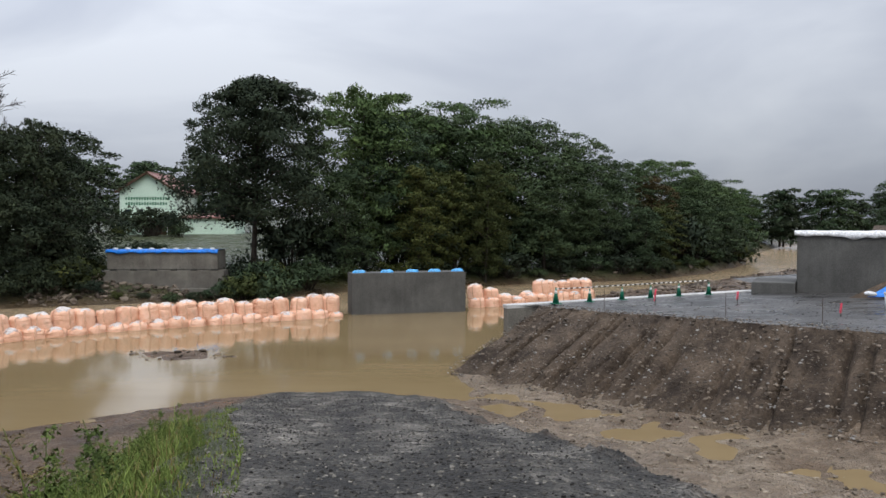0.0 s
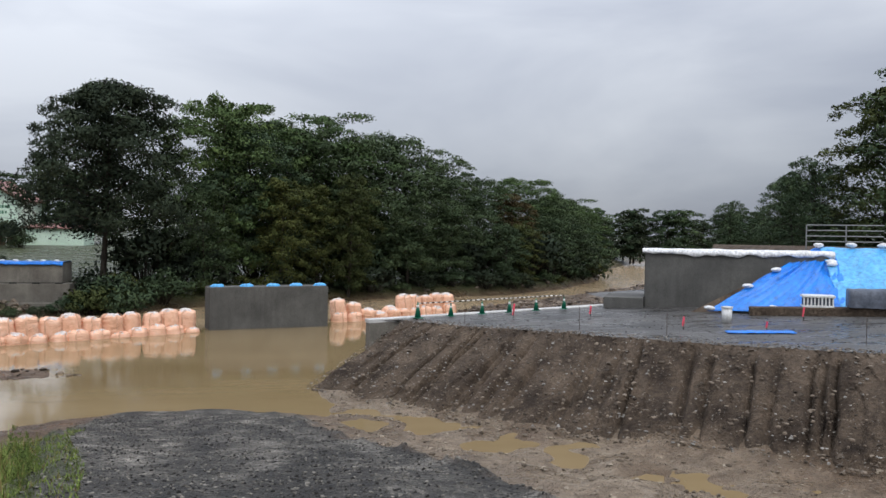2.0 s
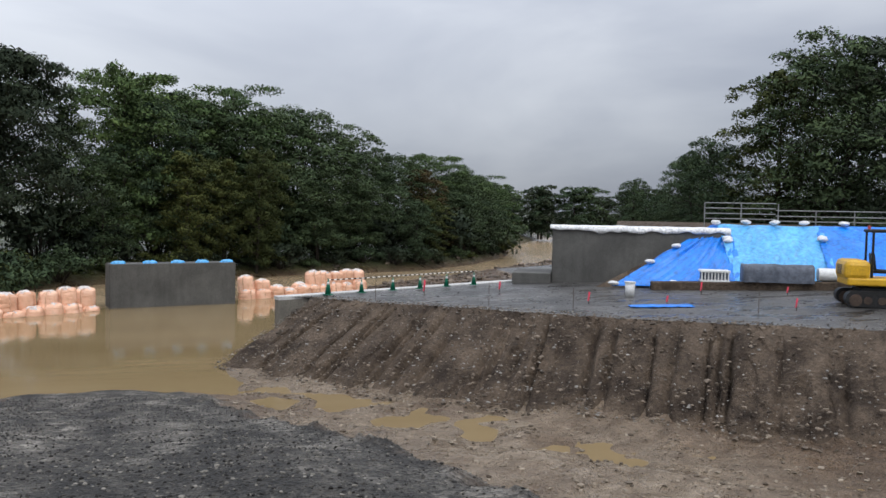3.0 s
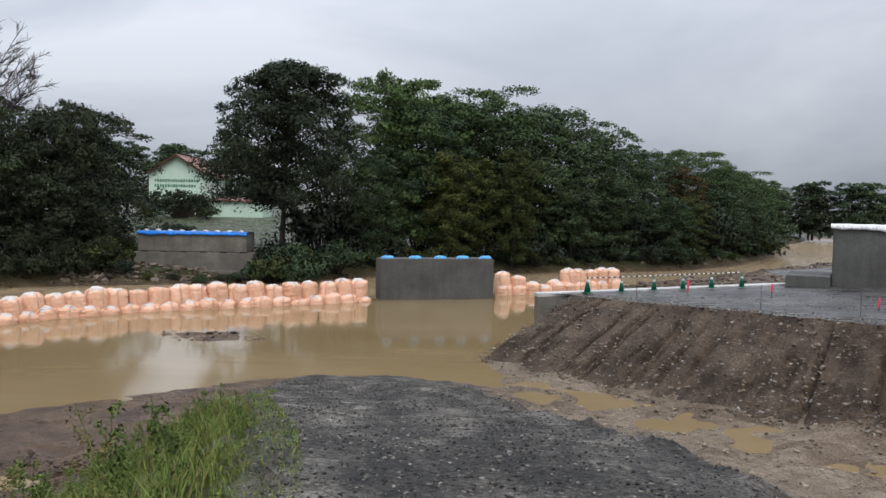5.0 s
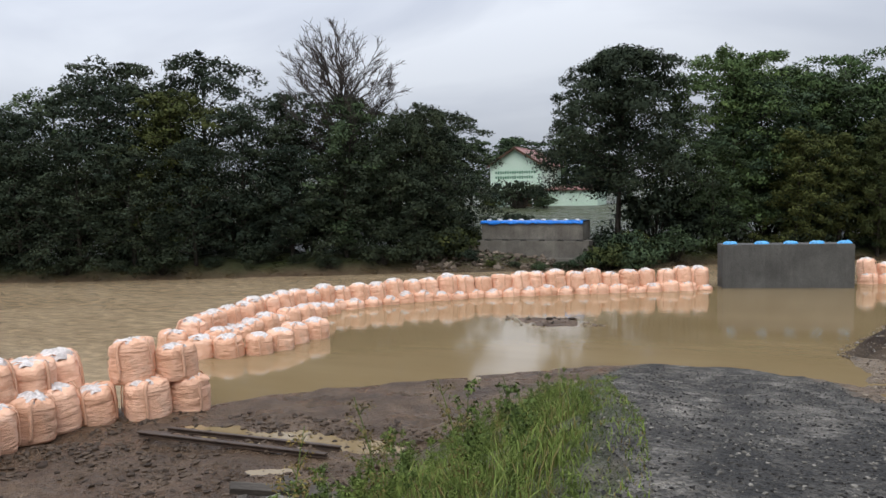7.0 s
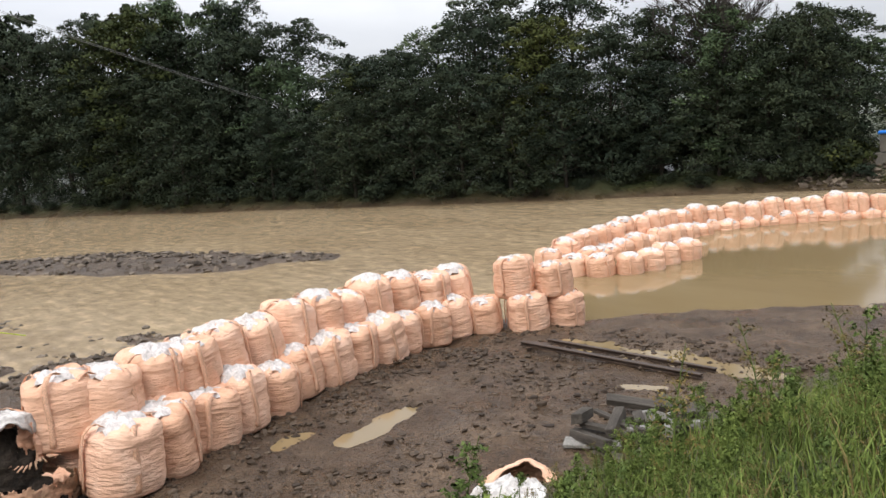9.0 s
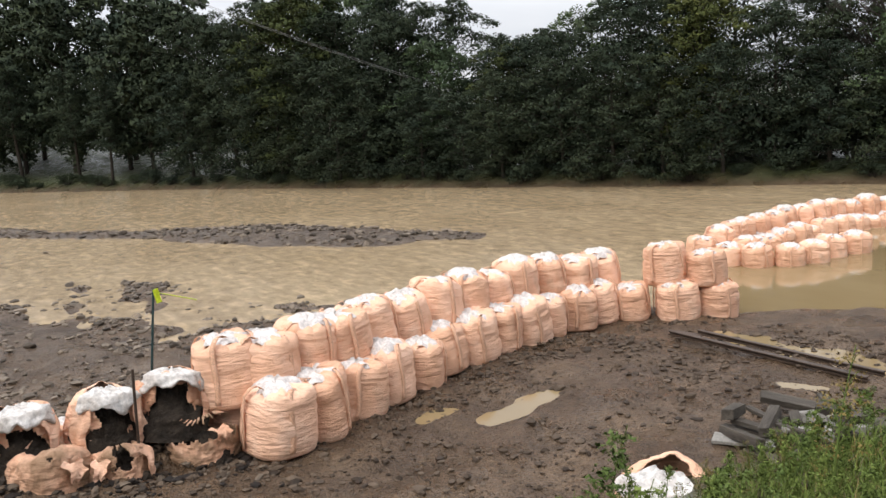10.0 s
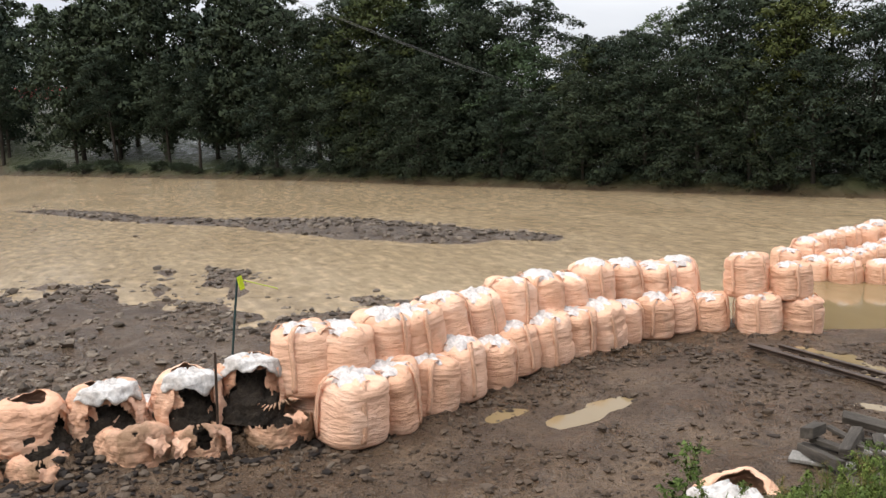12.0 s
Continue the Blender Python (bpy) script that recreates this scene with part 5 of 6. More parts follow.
def slope_sheet(label, u0, u1, w0, w1, mat, seed, lift):
    """A tarpaulin lying on the ramp, wrinkled and sagging in folds."""
    t = thing("tarpaulin", label, "tarp", "tarpaulins on the ramp")
    n, k = 70, 34
    verts = []
    for i in range(n):
        u = u0 + (u1 - u0) * i / (n - 1)
        for j in range(k):
            q = j / (k - 1)
            b, tp = BL.lerp(BR, u), TL.lerp(TR, w0 + (w1 - w0) * i / (n - 1))
            p = b.lerp(tp, q)
            zb = platform_z(b.x) + 0.05
            z = zb + (5.08 - zb) * q
            s = u * 38
            fold = 0.16 * abs(noise.noise((s * 0.55 + q * 1.6, q * 1.1, seed))) + 0.10 * abs(noise.noise((s * 2.0 - q * 3.0, q * 1.6, seed + 3))) + 0.05 * noise.noise((s * 4.5 - 5 * q, q * 4, seed + 5))
            off = lift + fold * (0.4 + math.sin(math.pi * q))
            if q > 0.985:
                off = lift + 0.04 * abs(noise.noise((s * 2, 0, seed)))
            edge = 0.10 * noise.noise((s * 0.8, seed, 1.0)) if j in (0, k - 1) else 0
            verts.append((p.x - AN.x * off, p.y - AN.y * off - edge * 0.5, z + off * 0.6 + (edge * 0.6 if j else 0)))
    # turn over the crest
    faces = [(i * k + j, (i + 1) * k + j, (i + 1) * k + j + 1, i * k + j + 1) for i in range(n - 1) for j in range(k - 1)]
    sh = part("sheet", mesh_from("sheet", verts, faces, mat), None, t)
    md = sh.modifiers.new("thick", "SOLIDIFY")
    md.thickness = 0.01
    return t


slope_sheet("bright blue tarpaulin pinned over the earth ramp", 0.0, 0.125, -0.004, 0.012, TARP, 1.0, 0.05)
slope_sheet("pale blue tarpaulin lying in long diagonal folds", 0.115, 0.205, 0.0, 0.108, TARP_LIGHT, 2.0, 0.075)
slope_sheet("bright blue tarpaulin pinned over the earth ramp", 0.198, 0.60, 0.10, 0.60, TARP, 3.0, 0.10)
slope_sheet("bright blue tarpaulin pinned over the earth ramp", 0.59, 1.0, 0.59, 1.0, TARP, 4.0, 0.13)
for k, (u, w, q) in enumerate(((0.0, 0.0, 0.02), (0.0, 0.0, 0.35), (0.0, 0.0, 0.6), (0.12, 0.005, 0.68), (0.12, 0.005, 0.72), (0.2, 0.104, 0.75), (0.2, 0.104, 0.72), (0, 0.0, 0.99), (0, 0.03, 1.0), (0, 0.06, 1.0), (0, 0.09, 1.0), (0, 0.13, 1.0), (0.055, 0.03, 0.03), (0.205, 0.2, 0.02), (0.4, 0.4, 0.8), (0.33, 0.33, 1.0))):
    b, tp = BL.lerp(BR, u), TL.lerp(TR, w)
    p = b.lerp(tp, q)
    weight_bag(p.x - AN.x * 0.2, p.y - AN.y * 0.2, platform_z(b.x) + (5.08 - platform_z(b.x)) * q + 0.08, 60 + k, 0.27, math.degrees(math.atan2(AD.y, AD.x)))

# steel railing on top of the ramp
rail = thing("pipe_railing", "grey steel pipe railing along the top of the ramp", "railing")
RA, RB = Vector((21.3, 32.7)), Vector((56.5, 13.5))
span = (RB - RA).length
rdir = (RB - RA).normalized()
tall_to = 3.0
k = 0
while k * 1.55 < span:
    p = RA + rdir * (k * 1.55)
    topz = 6.05 if k * 1.55 < tall_to + 0.2 else 5.75
    part("post", rod(bmesh.new(), (p.x, p.y, 4.7), (p.x, p.y, topz), 0.028), STEEL, rail)
    k += 1
for z, a, b in ((6.05, 0, tall_to), (5.82, 0, tall_to), (5.58, 0, tall_to), (5.35, 0, tall_to), (5.75, tall_to, span), (5.5, tall_to, span), (5.28, tall_to, span)):
    pa, pb = RA + rdir * a, RA + rdir * b
    part("rail", rod(bmesh.new(), (pa.x, pa.y, z), (pb.x, pb.y, z), 0.024), STEEL, rail)


# traffic cones with striped bars
def make_cone():
    c = thing("traffic_cone", "green traffic cone with white reflective bands on the wall edge", "cone", "green cones on the platform edge")
    bm = bmesh.new()
    box(bm, (0.38, 0.38, 0.04), pose(0, 0, 0.02), 0.012)
    part("base", bm, CONE_GREEN, c)

    def ring(z0, r0, z1, r1):
        bm = bmesh.new()
        bmesh.ops.create_cone(bm, cap_ends=True, segments=20, radius1=r0, radius2=r1, depth=z1 - z0, matrix=pose(0, 0, (z0 + z1) / 2))
        return bm
    part("body", ring(0.04, 0.145, 0.70, 0.03), CONE_GREEN, c, smooth=True)
    part("band", ring(0.26, 0.106, 0.38, 0.085), WHITE, c, "white reflective band", smooth=True)
    part("band", ring(0.48, 0.070, 0.60, 0.049), WHITE, c, "white reflective band", smooth=True)
    bm = bmesh.new()
    bmesh.ops.create_cone(bm, cap_ends=True, segments=12, radius1=0.034, radius2=0.034, depth=0.05, matrix=pose(0, 0, 0.72))
    part("tip", bm, CONE_GREEN, c)
    return c


cone = make_cone()
CONES = [(4.2, 30.75), (5.5, 31.0), (6.8, 31.4), (7.95, 31.65), (9.13, 32.0), (10.35, 32.2)]
for k, (x, y) in enumerate(CONES):
    m = pose(x, y, platform_z(x) + 0.055, 0, 0, 17 + 9 * k) @ Matrix.Diagonal((0.85, 0.85, 0.82, 1))
    if k == 0:
        cone.matrix_basis = m
    else:
        copy_thing(cone, m)
for (xa, ya), (xb, yb) in zip(CONES, CONES[1:]):
    bar = thing("cone_bar", "black and white striped bar hung between cones", "barrier bar", "bars between the cones")
    a, b = Vector((xa, ya, platform_z(xa) + 0.61)), Vector((xb, yb, platform_z(xb) + 0.61))
    n = 12
    for q in range(n):
        part("stripe", rod(bmesh.new(), a.lerp(b, q / n), a.lerp(b, (q + 1) / n), 0.02, seg=8), BLACK if q % 2 else WHITE, bar)


# survey pegs, string posts
def peg(x, y, h=0.5, ribbon=True):
    z = platform_z(x)
    t = thing("survey_peg", "wooden survey peg with a bright pink ribbon", "peg", "survey pegs")
    part("stake", rod(bmesh.new(), (x, y, z - 0.02), (x, y, z + h), 0.016), WOOD, t)
    bm = bmesh.new()
    box(bm, (0.075, 0.03, h * 0.72), pose(x, y, z + h * 0.62, 4, 3, 20), 0.01)
    part("ribbon", bm, PINK, t, "fluorescent pink tape")


for x, y, h in ((12.07, 25.05, 0.42), (14.42, 24.1, 0.28), (17.04, 26.2, 0.46), (17.1, 21.2, 0.40), (19.6, 24.8, 0.30), (7.6, 29.6, 0.6), (10.55, 29.6, 0.42)):
    peg(x, y, h)
for x, y in ((8.9, 26.0), (10.8, 23.5), (15.1, 20.3), (18.8, 17.5), (5.6, 28.7)):
    post = thing("marker_rod", "thin rusty steel marker rod in the gravel", "rod", "marker rods")
    part("bar", rod(bmesh.new(), (x, y, platform_z(x) - 0.02), (x, y, platform_z(x) + 0.75), 0.010), RUST, post)

# long kerb beam below the tarpaulins
bm = bmesh.new()
mid = Vector((16.2, 28.3)).lerp(Vector((34, 20.1)), 0.5)
ln = (Vector((34, 20.1)) - Vector((16.2, 28.3)))
box(bm, (ln.length, 0.5, 0.34), pose(mid.x, mid.y, platform_z(mid.x) + 0.14, 0, -math.degrees(0.033 * ln.x / ln.length), math.degrees(math.atan2(ln.y, ln.x))), 0.04)
tagged(new("footing_beam", mesh_of("footing_beam", bm, BANK)), "long low earth-stained footing beam under the tarpaulins", "beam", kind="structure")

# white pail, crate, wrapped stack, white roll
t = thing("white_pail", "white plastic pail standing on the wet gravel", "bucket")
zz = platform_z(14.3)
bm = bmesh.new()
bmesh.ops.create_cone(bm, cap_ends=True, segments=20, radius1=0.15, radius2=0.18, depth=0.5, matrix=pose(14.3, 26.4, zz + 0.25))
part("body", bm, WHITE, t, smooth=True)
bm = bmesh.new()
bmesh.ops.create_cone(bm, cap_ends=True, segments=20, radius1=0.20, radius2=0.20, depth=0.05, matrix=pose(14.3, 26.4, zz + 0.52))
part("lid", bm, WHITE, t)

crate = thing("storage_crate", "white slatted plastic crate on the footing beam", "crate", at=pose(18.35, 27.4, platform_z(18.35) + 0.30, 0, 0, -25))
bm = bmesh.new()
box(bm, (1.05, 0.6, 0.08), pose(0, 0, 0.04), 0.015)
part("base", bm, WHITE, crate)
bm = bmesh.new()
box(bm, (1.1, 0.65, 0.09), pose(0, 0, 0.40), 0.02)
part("lid", bm, WHITE, crate)
for q in range(9):
    bm = bmesh.new()
    box(bm, (0.05, 0.03, 0.30), pose(-0.48 + q * 0.12, -0.28, 0.21), 0.006)
    part("slat", bm, WHITE, crate)
bm = bmesh.new()
box(bm, (0.98, 0.5, 0.28), pose(0, 0.02, 0.22))
part("contents", bm, QUILT, crate)

stack = thing("covered_stack", "long stack under a creased grey-blue cover", "stack", at=pose(20.4, 26.45, platform_z(20.4) + 0.30, 0, 0, -25))
n, k = 40, 14
verts = []
for i in range(n):
    for j in range(k):
        u, a = i / (n - 1), math.pi * j / (k - 1)
        r = 0.36 * (1 + 0.08 * noise.noise((u * 9, a * 2, 3))) * (0.9 if i in (0, n - 1) else 1)
        cx, cz = math.cos(a), math.sin(a)
        verts.append(((u - 0.5) * 2.5, -r * 1.2 * math.copysign(abs(cx) ** 0.5, cx), 0.66 * abs(cz) ** 0.45 * (1 + 0.05 * noise.noise((u * 6, a, 8))) - 0.02))
faces = [(i * k + j, (i + 1) * k + j, (i + 1) * k + j + 1, i * k + j + 1) for i in range(n - 1) for j in range(k - 1)] + [tuple(range(k)), tuple((n - 1) * k + j for j in range(k))[::-1]]
part("cover", mesh_from("cover", verts, faces, QUILT), None, stack)

roll = thing("sheet_roll", "white roll of plastic sheet beside the digger", "roll", at=pose(22.2, 25.6, platform_z(22.2) + 0.55, 0, 0, -25))
part("roll", rod(bmesh.new(), (-0.55, 0, 0), (0.55, 0, 0), 0.24, seg=24), WHITE, roll, smooth=False)

# blue sheet left on the gravel
bm = bmesh.new()
bmesh.ops.create_grid(bm, x_segments=16, y_segments=6, size=1.0, matrix=pose(13.9, 23.6, platform_z(13.9) + 0.03, 0, -1.9, -20) @ Matrix.Diagonal((1.0, 0.35, 1, 1)))
for vv in bm.verts:
    vv.co.z += 0.035 * abs(noise.noise((vv.co.x * 3, vv.co.y * 3, 0)))
ob = tagged(new("ground_sheet", mesh_of("ground_sheet", bm, TARP, True)), "small blue sheet lying flat on wet gravel", "tarp")
ob.modifiers.new("thick", "SOLIDIFY").thickness = 0.012


# ---------------------------------------------------------------- mini excavator
def build_digger(m):
    d = thing("mini_excavator", "yellow mini excavator with a dark cab on rubber tracks", "excavator", at=m)
    for y in (-0.62, 0.62):
        bm = bmesh.new()
        prof = []
        for q in range(24):
            a = 2 * math.pi * q / 24
            prof.append((0.78 * (1 if math.cos(a) > 0 else -1) + 0.25 * math.cos(a), 0.26 + 0.25 * math.sin(a)))
        f0 = [bm.verts.new((x, y - 0.17, z)) for x, z in prof]
        f1 = [bm.verts.new((x, y + 0.17, z)) for x, z in prof]
        bm.faces.new(f0)
        bm.faces.new(f1[::-1])
        for q in range(24):
            bm.faces.new((f0[q], f0[(q + 1) % 24], f1[(q + 1) % 24], f1[q]))
        bmesh.ops.recalc_face_normals(bm, faces=bm.faces)
        tr = part("track", bm, BLACK, d, "black rubber track")
        for x in (-0.75, -0.4, 0, 0.4, 0.75):
            part("roller", rod(bmesh.new(), (x, y - 0.19, 0.22), (x, y + 0.19, 0.22), 0.12 if abs(x) < 0.5 else 0.19, seg=14), RUST, tr)
    bm = bmesh.new()
    box(bm, (1.1, 1.0, 0.2), pose(0, 0, 0.48), 0.03)
    part("undercarriage", bm, BLACK, d)
    part("turntable", rod(bmesh.new(), (0, 0, 0.56), (0, 0, 0.68), 0.42, seg=20), BLACK, d)
    bm = bmesh.new()
    box(bm, (1.75, 1.35, 0.24), pose(-0.1, 0, 0.78), 0.05)
    part("deck", bm, YELLOW, d)
    bm = bmesh.new()
    box(bm, (0.75, 1.38, 0.62), pose(-0.68, 0, 1.14), 0.16)
    hood = part("engine_hood", bm, YELLOW, d, "rounded yellow counterweight hood")
    for q in range(6):
        bm = bmesh.new()
        box(bm, (0.02, 0.5, 0.025), pose(-1.06, 0, 1.0 + q * 0.055))
        part("vent_slat", bm, BLACK, hood)
    bm = bmesh.new()
    for x, y in ((-0.25, -0.5), (-0.25, 0.25), (0.72, -0.5), (0.62, 0.25)):
        rod(bm, (x, y, 0.88), (x * 0.95, y, 2.32), 0.04)
    part("cab_frame", bm, BLACK, d)
    bm = bmesh.new()
    box(bm, (1.12, 0.9, 0.10), pose(0.23, -0.12, 2.36), 0.04)
    part("cab_roof", bm, BLACK, d)
    for q, (sx, sy, sz, x, y, z) in enumerate(((0.9, 0.012, 1.2, 0.22, -0.5, 1.68), (0.9, 0.012, 1.2, 0.22, 0.25, 1.68), (0.012, 0.7, 1.2, -0.25, -0.12, 1.68), (0.012, 0.7, 1.3, 0.68, -0.12, 1.62))):
        bm = bmesh.new()
        box(bm, (sx, sy, sz), pose(x, y, z))
        g = part("window_pane", bm, GLASS_CLEAR, d)
        g.visible_shadow = False
    bm = bmesh.new()
    box(bm, (0.4, 0.42, 0.12), pose(0.05, -0.12, 1.1), 0.04)
    box(bm, (0.1, 0.40, 0.55), pose(-0.14, -0.12, 1.4, 0, -8, 0), 0.04)
    part("seat", bm, BLACK, d)
    part("beacon", rod(bmesh.new(), (-0.2, 0.15, 2.41), (-0.2, 0.15, 2.52), 0.05), RED, d, "small red beacon")
    bm = bmesh.new()
    for a, b, w in (((0.75, 0.42, 0.8), (1.5, 0.42, 2.1), 0.13), ((1.5, 0.42, 2.1), (2.3, 0.42, 1.75), 0.12), ((2.3, 0.42, 1.75), (2.75, 0.42, 0.7), 0.10)):
        rod(bm, a, b, w, w * 0.85, 4)
    part("boom", bm, YELLOW, d)
    bm = bmesh.new()
    box(bm, (0.5, 0.5, 0.42), pose(2.7, 0.42, 0.42, 0, 25, 0), 0.08)
    part("bucket", bm, RUST, d)
    bm = bmesh.new()
    box(bm, (0.06, 1.55, 0.34), pose(1.35, 0, 0.28, 0, -10, 0), 0.02)
    part("blade", bm, RUST, d)


GLASS_CLEAR = material("cab_glass", (0.9, 0.95, 1.0), 0.02, 0.5)
bsdf(GLASS_CLEAR).inputs["Transmission Weight"].default_value = 1.0
bsdf(GLASS_CLEAR).inputs["IOR"].default_value = 1.05
build_digger(pose(20.15, 21.4, platform_z(20.0) + 0.0, 0, 0, -28))


# ---------------------------------------------------------------- the house on the far bank
def build_house():
    base = Vector((-33.9, 95.4, 2.9))
    h = thing("house", "mint green two-storey house with a faded red gable roof", "house", at=pose(*base, 0, 0, 3))
    W, D, EV, AP = 6.4, 10.0, 5.6, 7.6
    g = [(-W / 2, 0, -1), (W / 2, 0, -1), (W / 2, 0, EV), (0, 0, AP), (-W / 2, 0, EV)]
    bk = [(x, D, z) for x, y, z in g]
    v = g + bk
    part("wall", mesh_from("wall", v, [(0, 1, 2, 3, 4), (9, 8, 7, 6, 5), (0, 4, 9, 5), (1, 6, 7, 2)], WALL_GREEN, smooth=False), None, h)
    for s in (-1, 1):
        bm = bmesh.new()
        a = math.degrees(math.atan2(AP - EV, W / 2))
        ln = math.hypot(AP - EV, W / 2) + 0.6
        box(bm, (ln, D + 0.9, 0.14), pose(s * (W / 4 + 0.12), D / 2 - 0.05, (EV + AP) / 2 + 0.02, 0, s * a, 0), 0.02)
        rf = part("roof", bm, ROOF_RED, h)
        bm = bmesh.new()
        box(bm, (ln, 0.06, 0.22), pose(s * (W / 4 + 0.12), -0.53, (EV + AP) / 2, 0, s * a, 0), 0.01)
        part("verge_board", bm, PORCH, rf, "dark red verge board")
    # lower wing to the side
    bm = bmesh.new()
    box(bm, (6.5, 6, 3.6), pose(W / 2 + 3.2, 4.2, 0.8))
    part("side_wing", bm, WALL_GREEN, h)
    bm = bmesh.new()
    box(bm, (7.0, 6.8, 0.14), pose(W / 2 + 3.4, 4.2, 2.75, 4, 0, 0), 0.02)
    part("side_roof", bm, ROOF_RED, h)
    # lean-to porch
    bm = bmesh.new()
    box(bm, (W + 1.6, 2.0, 0.12), pose(-0.3, -0.9, 2.35, -9, 0, 0), 0.02)
    porch = part("porch_roof", bm, CONCRETE_OLD, h, "grey lean-to porch roof")
    bm = bmesh.new()
    box(bm, (W * 0.55, 0.1, 2.2), pose(W * 0.2, -0.05, 1.2))
    part("dark_doors", bm, PORCH, h)
    for x in (-3.2, -0.6, 2.6):
        part("porch_post", rod(bmesh.new(), (x, -1.75, -0.6), (x, -1.75, 2.2), 0.06), WHITE, porch)
    # two lines of writing, too far to read
    for rowz, x0, count in ((4.75, -2.45, 17), (4.15, -2.45, 16)):
        for q in range(count):
            bm = bmesh.new()
            box(bm, (0.20, 0.03, 0.34 if (q * 7) % 3 else 0.26), pose(x0 + q * 0.30, -0.012, rowz), 0.004)
            part("sign_bar", bm, SIGN_GREEN, h)
    for x, z in ((-2.3, 3.2), (-0.9, 3.2)):
        wf = part("window", box(bmesh.new(), (0.8, 0.08, 0.7), pose(x, -0.01, z), 0.01), WALL_GREEN, h)
        part("pane", box(bmesh.new(), (0.68, 0.02, 0.58), pose(x, -0.055, z)), GLASS, wf)


SIGN_GREEN = mottled("green_lettering", (0.05, 0.16, 0.09), (0.09, 0.24, 0.14), 3.0, 0.6, 0.2)
build_house()

# red-roofed shed glimpsed through the trunks
shed = thing("shed", "red sheeted shed glimpsed between tree trunks", "shed", at=pose(-186, -1.5, 6.8, 0, 0, 84))
part("wall", box(bmesh.new(), (11, 6, 5.6), pose(0, 0, 2.8), 0.05), CONCRETE_NEW, shed)
part("roof", box(bmesh.new(), (11.8, 7.0, 2.2), pose(0, 0, 6.6), 0.35), RED, shed)

# ---------------------------------------------------------------- poles, cable, boards and debris
pole = thing("marker_pole", "dark green plastic pole with a lime ribbon behind the torn sacks", "pole")
part("pole", rod(bmesh.new(), (-15.6, 2.15, 0.2), (-15.62, 2.5, 2.85), 0.022), GREEN_POLE, pole)
bm = bmesh.new()
box(bm, (0.02, 0.10, 0.26), pose(-15.6, 2.55, 2.72, 12, 0, 10), 0.005)
part("ribbon", bm, LIME, pole, "lime yellow tape")
part("tail", rod(bmesh.new(), (-15.62, 2.55, 2.78), (-15.7, 3.25, 2.52), 0.008), LIME, pole)
stake = thing("steel_stake", "rusty red steel stake among the torn sacks", "stake")
part("bar", rod(bmesh.new(), (-13.1, 1.55, 0.7), (-13.1, 1.6, 2.15), 0.022), RUST, stake)

for dz in (0.0, 0.14):
    cable = bpy.data.curves.new("cable", "CURVE")
    cable.dimensions, cable.bevel_depth, cable.bevel_resolution = "3D", 0.015, 2
    sp = cable.splines.new("POLY")
    sp.points.add(40)
    a, b = Vector((-81.0, 13.0, 21.0 + dz)), Vector((-59.6, 41.1, 6.1 + dz))
    for q in range(41):
        u = q / 40
        p = a.lerp(b, u)
        sp.points[q].co = (p.x, p.y, p.z - 2.0 * (u - u * u), 1)
    cable.materials.append(CABLE)
    tagged(new("overhead_cable", cable), "thin dark cable sagging across the river", "cable", "overhead cables")

# long steel beams lying at the edge of the standing water
for k, (a, b, w) in enumerate((((-13.45, 12.95), (-8.9, 13.1), 0.13), ((-13.1, 13.45), (-8.9, 13.6), 0.10), ((-13.55, 13.2), (-12.9, 13.35), 0.2))):
    a, b = Vector(a), Vector(b)
    mid, ln = (a + b) / 2, b - a
    bm = bmesh.new()
    lev = max(land_at(a.x, a.y), land_at(b.x, b.y)) + 0.06
    ang = math.degrees(math.atan2(ln.y, ln.x))
    box(bm, (ln.length, w, 0.025), pose(mid.x, mid.y, lev + 0.035, 0, 0, ang), 0.004)
    box(bm, (ln.length, w, 0.025), pose(mid.x, mid.y, lev - 0.035, 0, 0, ang), 0.004)
    box(bm, (ln.length, 0.02, 0.07), pose(mid.x, mid.y, lev, 0, 0, ang), 0.002)
    tagged(new("steel_beam", mesh_of("steel_beam", bm, RUST)), "long rusty steel beam lying in wet mud", "beam", "beams in the mud")
# heap of broken timber and concrete at the foot of the verge
rg = random.Random(3)
for k in range(34):
    x, y = -7.86 + rg.uniform(-0.9, 0.8), 9.97 + rg.uniform(-1.0, 0.9)
    pale = k % 4 == 0
    bm = bmesh.new()
    box(bm, (rg.uniform(0.35, 0.95), rg.uniform(0.10, 0.24), rg.uniform(0.05, 0.18)), None, 0.012)
    for vv in bm.verts:
        vv.co += Vector((0, 0, 0.03 * noise.noise(vv.co * 3 + Vector((k, 0, 0)))))
    ob = new("timber_baulk" if not pale else "broken_slab", mesh_of("debris", bm, STONE_PALE if pale else WOOD))
    ob.matrix_basis = pose(x, y, land_at(x, y) + 0.06 + 0.055 * (k % 7), rg.uniform(-14, 14), rg.uniform(-12, 12), rg.uniform(0, 180))
    tagged(ob, "broken pale concrete slab in a debris heap" if pale else "old grey timber baulk in a debris heap", "debris", "debris heap")


